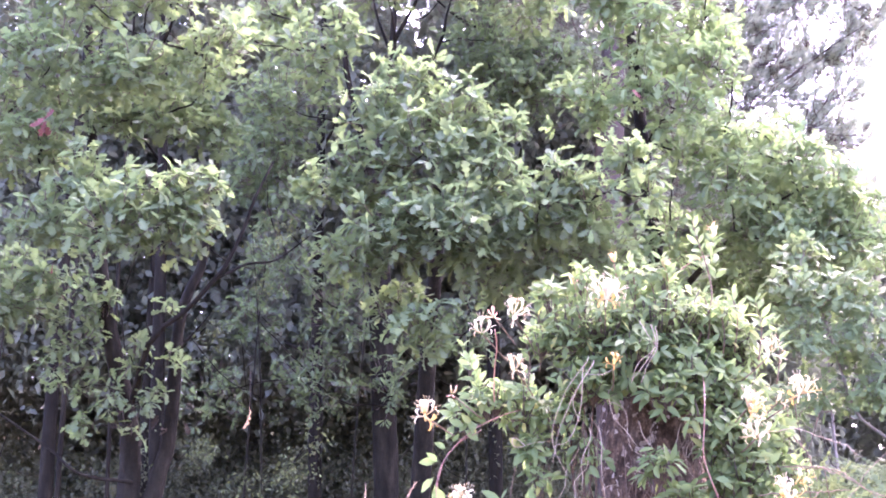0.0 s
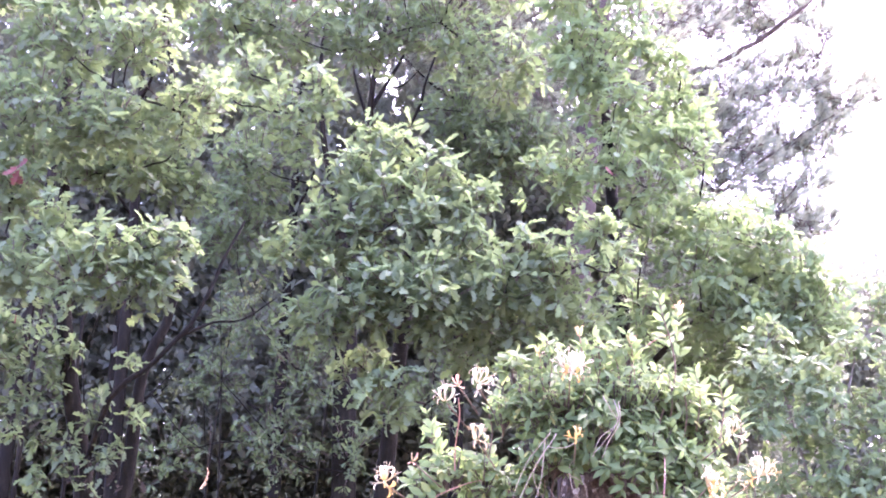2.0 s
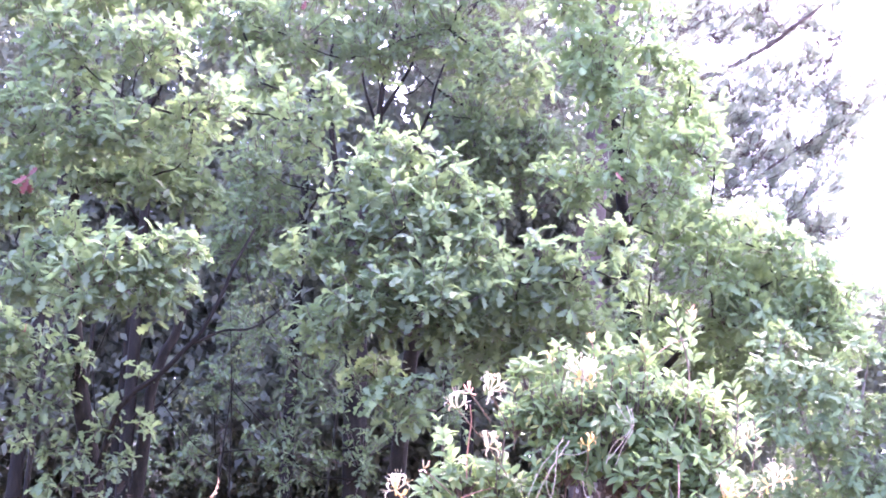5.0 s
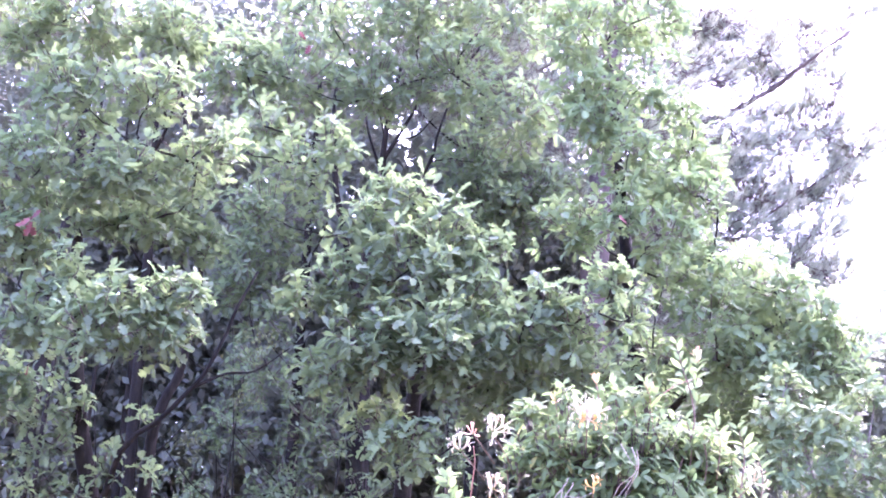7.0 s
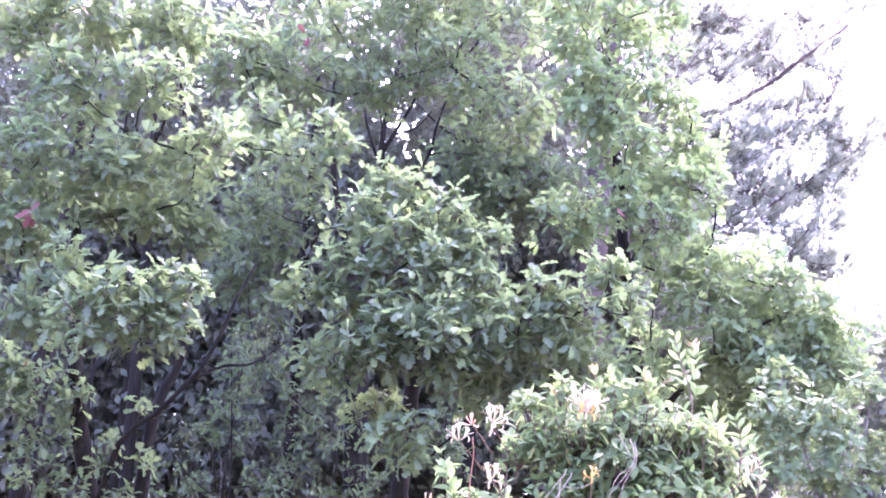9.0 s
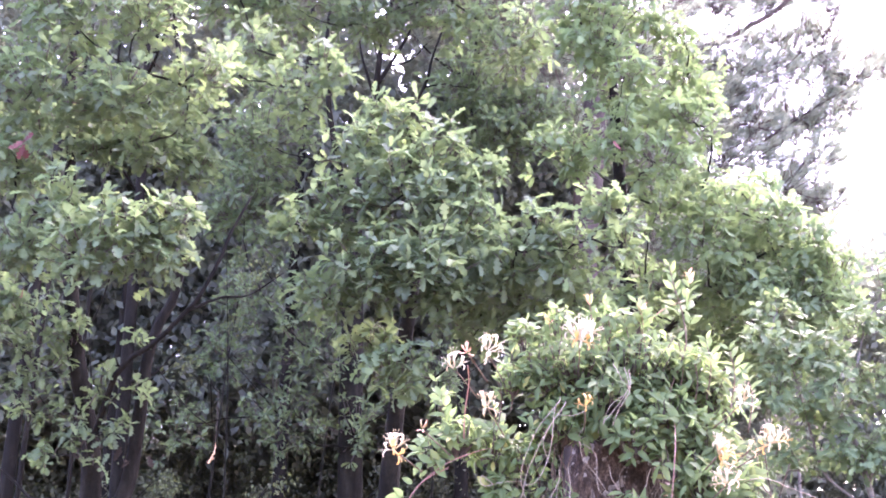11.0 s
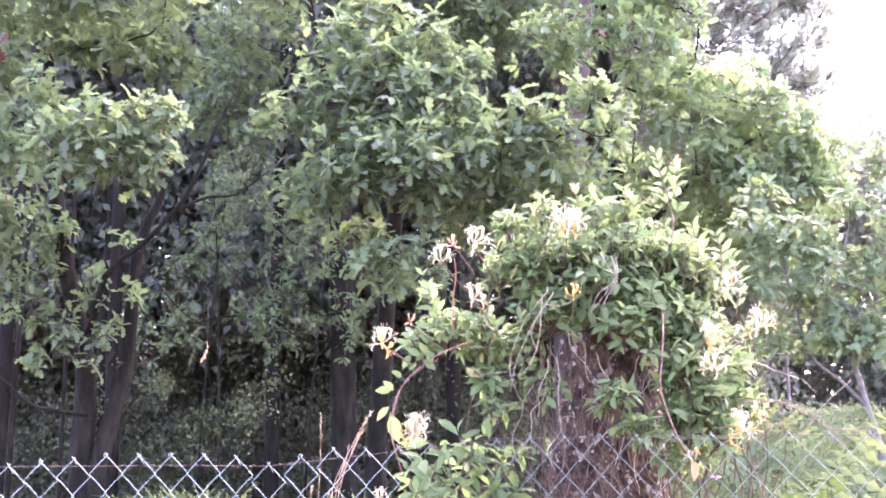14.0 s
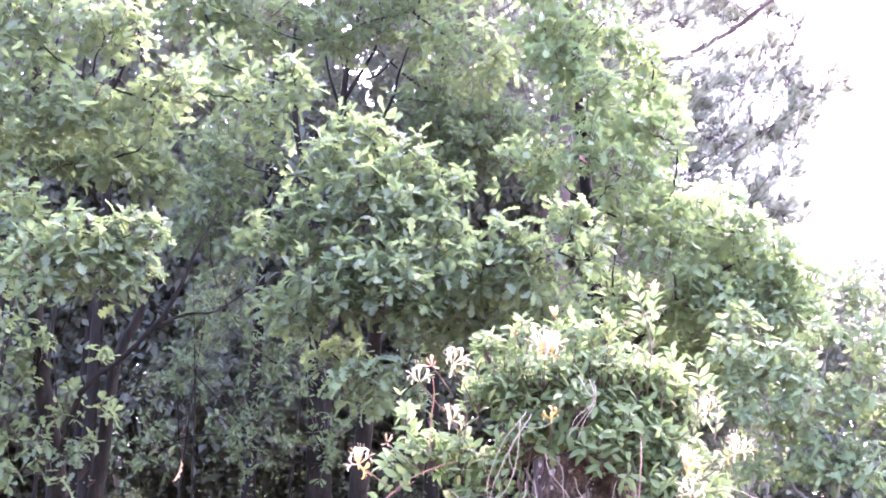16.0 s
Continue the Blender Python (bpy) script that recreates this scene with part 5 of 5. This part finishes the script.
    for x, z in ((0.212, 2.07), (0.412, 2.098), (0.3, 2.115)):
        stem_part(plant, [(x + 0.01, 2.62, z - 0.1), (x + 0.006, 2.61, z - 0.04), (x, 2.6, z)], 0.0013, 0.0008, RED_STEM)
        pairs(plant, [(x + 0.007, 2.61, z - 0.05), (x, 2.6, z - 0.005)], 2, 0.032, HONEY_LEAF, 1.9)
        pairs(plant, [(x, 2.6, z - 0.006), (x, 2.6, z + 0.004)], 1, 0.021, TIP_LEAF, 2.2)
    arch_leaf = Bag().add(*PLAIN_BLADES[0]).mesh("leaf", HONEY_LEAF)
    pairs(plant, [(0.0, 2.58, 1.84), (-0.015, 2.57, 1.88), (-0.03, 2.56, 1.93)], 4, 0.035)
    pairs(plant, [(0.498, 2.62, 2.092), (0.490, 2.62, 2.149), (0.480, 2.62, 2.205)], 6, 0.038, HONEY_LEAF, 1.2)
    pairs(plant, [(0.516, 2.62, 2.105), (0.523, 2.62, 2.141), (0.522, 2.62, 2.169)], 4, 0.036, HONEY_LEAF, 1.6)
    pairs(plant, [(0.522, 2.62, 2.163), (0.523, 2.62, 2.174), (0.522, 2.62, 2.184)], 2, 0.022, TIP_LEAF, 1.8)
    pairs(plant, [(0.520, 2.62, 2.073), (0.523, 2.62, 2.086)], 1, 0.038)
    crest, front = [c for c in HONEY if c[2] > 1.925], [c for c in HONEY if c[2] < 1.925]
    leafage(plant, HB, crest, HONEY_BLADES, HONEY_LEAF, 16500, 5, 0.0285, 140, 0.0011, shell=0.4, rise=1.0)
    leafage(plant, HB, front, HONEY_BLADES + PLAIN_BLADES[:1], HONEY_LEAF, 11500, 5, 0.033, 160, 0.0011, shell=0.3, rise=0.9, face=(0, -0.4, 0.35))
    leafage(plant, HB, SPRIGS, HONEY_BLADES, HONEY_LEAF, 10500, 5, 0.034, 60, 0.001)
    leafage(plant, HB, FLANK, HONEY_BLADES, HONEY_LEAF, 5600, 5, 0.036, 80, 0.001, face=(0, -0.3, 0.4))
    leafage(plant, HB, LOW_SPRIGS, HONEY_BLADES, HONEY_LEAF, 2300, 5, 0.046, 60, 0.0012)
    for x0, z0, x1, z1 in ARCH_LEAVES:
        d = np.array([x1 - x0, rng.uniform(-0.02, 0.01), z1 - z0])
        m = as_matrix(np.array([x0, 2.55, z0]) - HB, turns(d[None], np.array([[rng.normal() * 0.3, -1.0, 0.25]]))[0], float(np.linalg.norm(d)))
        part("leaf", arch_leaf, plant, m=m)
    # flowers
    for x, z, n, kinds, s in FLOWERS:
        flower_head(plant, (x, 2.45, z), n, kinds, s, 0.1 if s < 0.8 else 0.35)
        stem_part(plant, [(x, 2.455, z), (x * 0.93 + 0.024, 2.5, z - 0.02), (x * 0.85 + 0.05, 2.57, z - 0.04)], 0.0013, 0.0015, BROWN_VINE, "", "flower_stalk", 10)


def pairs(plant, points, count, size, material=None, lift=1.1):
    """Leaves in opposite pairs along a shoot, smaller to its tip."""
    p = spline(np.asarray(points, float), count + 1)
    shared = [Bag().add(*b).mesh("leaf", material or HONEY_LEAF) for b in SLIM_BLADES]
    for k in range(count + 1):
        along = unit(p[min(k + 1, count)] - p[max(k - 1, 0)])
        across = unit(np.cross(along, (math.cos(k * 1.57), -1.0, math.sin(k * 1.57) * 0.6)))
        for side in (-1, 1):
            d = unit(across * side + along * lift + rng.normal(size=3) * 0.15)
            m = as_matrix(p[k] - HB, turns(d[None], unit(along * 0.8 + (0, -0.6, 0.2) + rng.normal(size=3) * 0.35)[None])[0], size * (1.1 - 0.5 * k / (count + 1)) * rng.uniform(0.85, 1.15))
            part("leaf", shared[int(rng.integers(0, 3))], plant, m=m)


RUNNERS = [
    [(0.271, 2.585, 1.814), (0.281, 2.585, 1.766), (0.307, 2.585, 1.730), (0.336, 2.585, 1.695)],
    [(0.332, 2.585, 1.766), (0.339, 2.585, 1.736), (0.357, 2.585, 1.709)],
    [(0.361, 2.585, 1.662), (0.343, 2.585, 1.624), (0.315, 2.585, 1.578), (0.294, 2.585, 1.549)],
    [(0.381, 2.585, 1.630), (0.362, 2.585, 1.589), (0.331, 2.585, 1.543), (0.295, 2.585, 1.498)],
    [(0.347, 2.585, 1.601), (0.320, 2.585, 1.576)],
    [(0.300, 2.585, 1.674), (0.323, 2.585, 1.662), (0.349, 2.585, 1.657)],
    [(0.386, 2.585, 1.607), (0.377, 2.585, 1.572), (0.360, 2.585, 1.532)],
    [(0.408, 2.585, 1.577), (0.401, 2.585, 1.531), (0.411, 2.585, 1.474)],
    [(0.297, 2.585, 1.555), (0.331, 2.585, 1.532), (0.365, 2.585, 1.503), (0.404, 2.585, 1.463)],
    [(0.246, 2.585, 1.625), (0.263, 2.585, 1.634), (0.282, 2.585, 1.635)],
    [(0.420, 2.585, 1.759), (0.407, 2.585, 1.718), (0.397, 2.585, 1.688)],
    [(0.432, 2.585, 1.753), (0.440, 2.585, 1.706), (0.411, 2.585, 1.671)],
]
LOW_SPRIGS = [(0.07, 2.56, 1.6, 0.04), (0.03, 2.55, 1.53, 0.06), (-0.04, 2.52, 1.5, 0.05), (0.0, 2.5, 1.45, 0.06), (0.1, 2.54, 1.46, 0.06), (-0.07, 2.53, 1.44, 0.05), (0.13, 2.56, 1.55, 0.04)]
# leaves along the arching shoot: foot and tip
ARCH_LEAVES = [
    (-0.092, 1.691, -0.131, 1.691), (-0.092, 1.691, -0.111, 1.707), (-0.1, 1.659, -0.128, 1.631), (-0.099, 1.645, -0.083, 1.585), (-0.084, 1.583, -0.024, 1.585),
    (-0.035, 1.755, -0.004, 1.733), (-0.034, 1.76, -0.065, 1.776), (-0.054, 1.766, -0.075, 1.735), (-0.061, 1.731, -0.046, 1.744), (-0.039, 1.794, -0.074, 1.807),
    (-0.037, 1.798, -0.008, 1.796), (0.001, 1.854, 0.013, 1.875), (-0.006, 1.876, -0.017, 1.869), (-0.01, 1.877, -0.003, 1.898), (-0.018, 1.89, -0.045, 1.9),
    (-0.021, 1.896, -0.03, 1.923), (-0.017, 1.897, -0.009, 1.916), (-0.073, 1.717, -0.094, 1.728), (-0.046, 1.749, -0.027, 1.771), (-0.019, 1.766, -0.039, 1.785),
]
SHOOTS = [(0.16, 2.06, 1.0), (0.23, 2.1, 1.0), (0.195, 2.04, 1.0), (0.335, 2.1, 0.9), (0.405, 2.11, 1.0), (0.295, 2.075, 1.0), (0.55, 2.03, 1.0), (0.6, 2.01, 1.0), (0.13, 2.0, 1.1), (0.49, 2.03, 0.9),
          (0.375, 2.075, 0.9), (0.26, 2.06, 0.9), (0.635, 1.96, 0.9), (0.1, 1.95, 0.9), (0.52, 2.0, 0.9)]
WHITE, MIXED, AGED, YOUNG = ("white", "gold", "cream"), ("cream", "gold", "white"), ("gold", "gold", "cream"), ("bud", "bud", "pale_bud")
FLOWERS = [(0.26, 2.002, 14, ("white", "gold", "white"), 1.15), (0.072, 1.975, 6, ("white", "white", "cream"), 1.0), (0.01, 1.938, 4, ("white", "cream", "white"), 0.95), (0.034, 1.972, 6, YOUNG, 0.75), (0.074, 1.862, 6, MIXED, 0.9),
           (-0.11, 1.775, 8, MIXED, 1.0), (-0.04, 1.597, 13, MIXED, 1.1), (0.53, 1.772, 10, MIXED, 1.05), (0.55, 1.72, 8, ("white", "cream", "cream"), 1.0), (0.637, 1.798, 9, MIXED, 1.05), (0.585, 1.88, 6, WHITE, 0.95),
           (0.59, 1.6, 8, MIXED, 1.05), (0.27, 1.868, 4, AGED, 0.7), (-0.118, 1.475, 6, MIXED, 0.65), (-0.056, 1.818, 6, YOUNG, 0.7), (0.595, 1.785, 3, MIXED, 0.6), (0.617, 1.628, 4, AGED, 0.75), (0.565, 1.575, 3, AGED, 0.7), (0.5, 1.54, 3, AGED, 0.7)]
build_honeysuckle()


# ---- small things ----
def pink_flower():
    base = np.array([0.585, 2.66, 0.0])
    plant = root("pink_flower", base, "small pink flower on a thin stem behind the fence", "flower")
    part("stem", Bag().add(*tube(spline([(0, 0, 0), (0.01, 0, 0.8), (0.0, 0, 1.5)], 14), np.linspace(0.0018, 0.001, 14), 5)).mesh("stem", HONEY_LEAF), plant)
    shape = Bag().add(*petal([(0, 0), (0.005, 0.003), (0.01, 0.004), (0.014, 0.001)], [0.001, 0.003, 0.0035, 0.001])).mesh("petal", PINK_PETAL)
    for k in range(12):
        d = unit(np.array([math.cos(k * 2.4), math.sin(k * 2.4), 0.3 + 0.08 * (k % 5)]))
        part("petal", shape, plant, m=as_matrix(np.array([0, 0, 1.5]), turns(d[None], np.array([[0, 0, 1.0]]))[0], 1.0))


def withered_leaf():
    leaf = root("withered_leaf", (0.492, 2.455, 1.545), "withered orange-brown leaf caught on the fence", "leaf")
    part("blade", Bag().add(*PLAIN_BLADES[1]).mesh("blade", DRY_LEAF), leaf, m=Matrix.Rotation(radians(70), 4, "Y") @ Matrix.Rotation(radians(60), 4, "X") @ Matrix.Scale(0.045, 4))
    part("stalk", Bag().add(*tube([(0, 0, 0), (0.002, 0.002, 0.008), (0.006, 0.002, 0.014)], 0.0008, 5)).mesh("stalk", DRY_LEAF), leaf)


pink_flower()
withered_leaf()
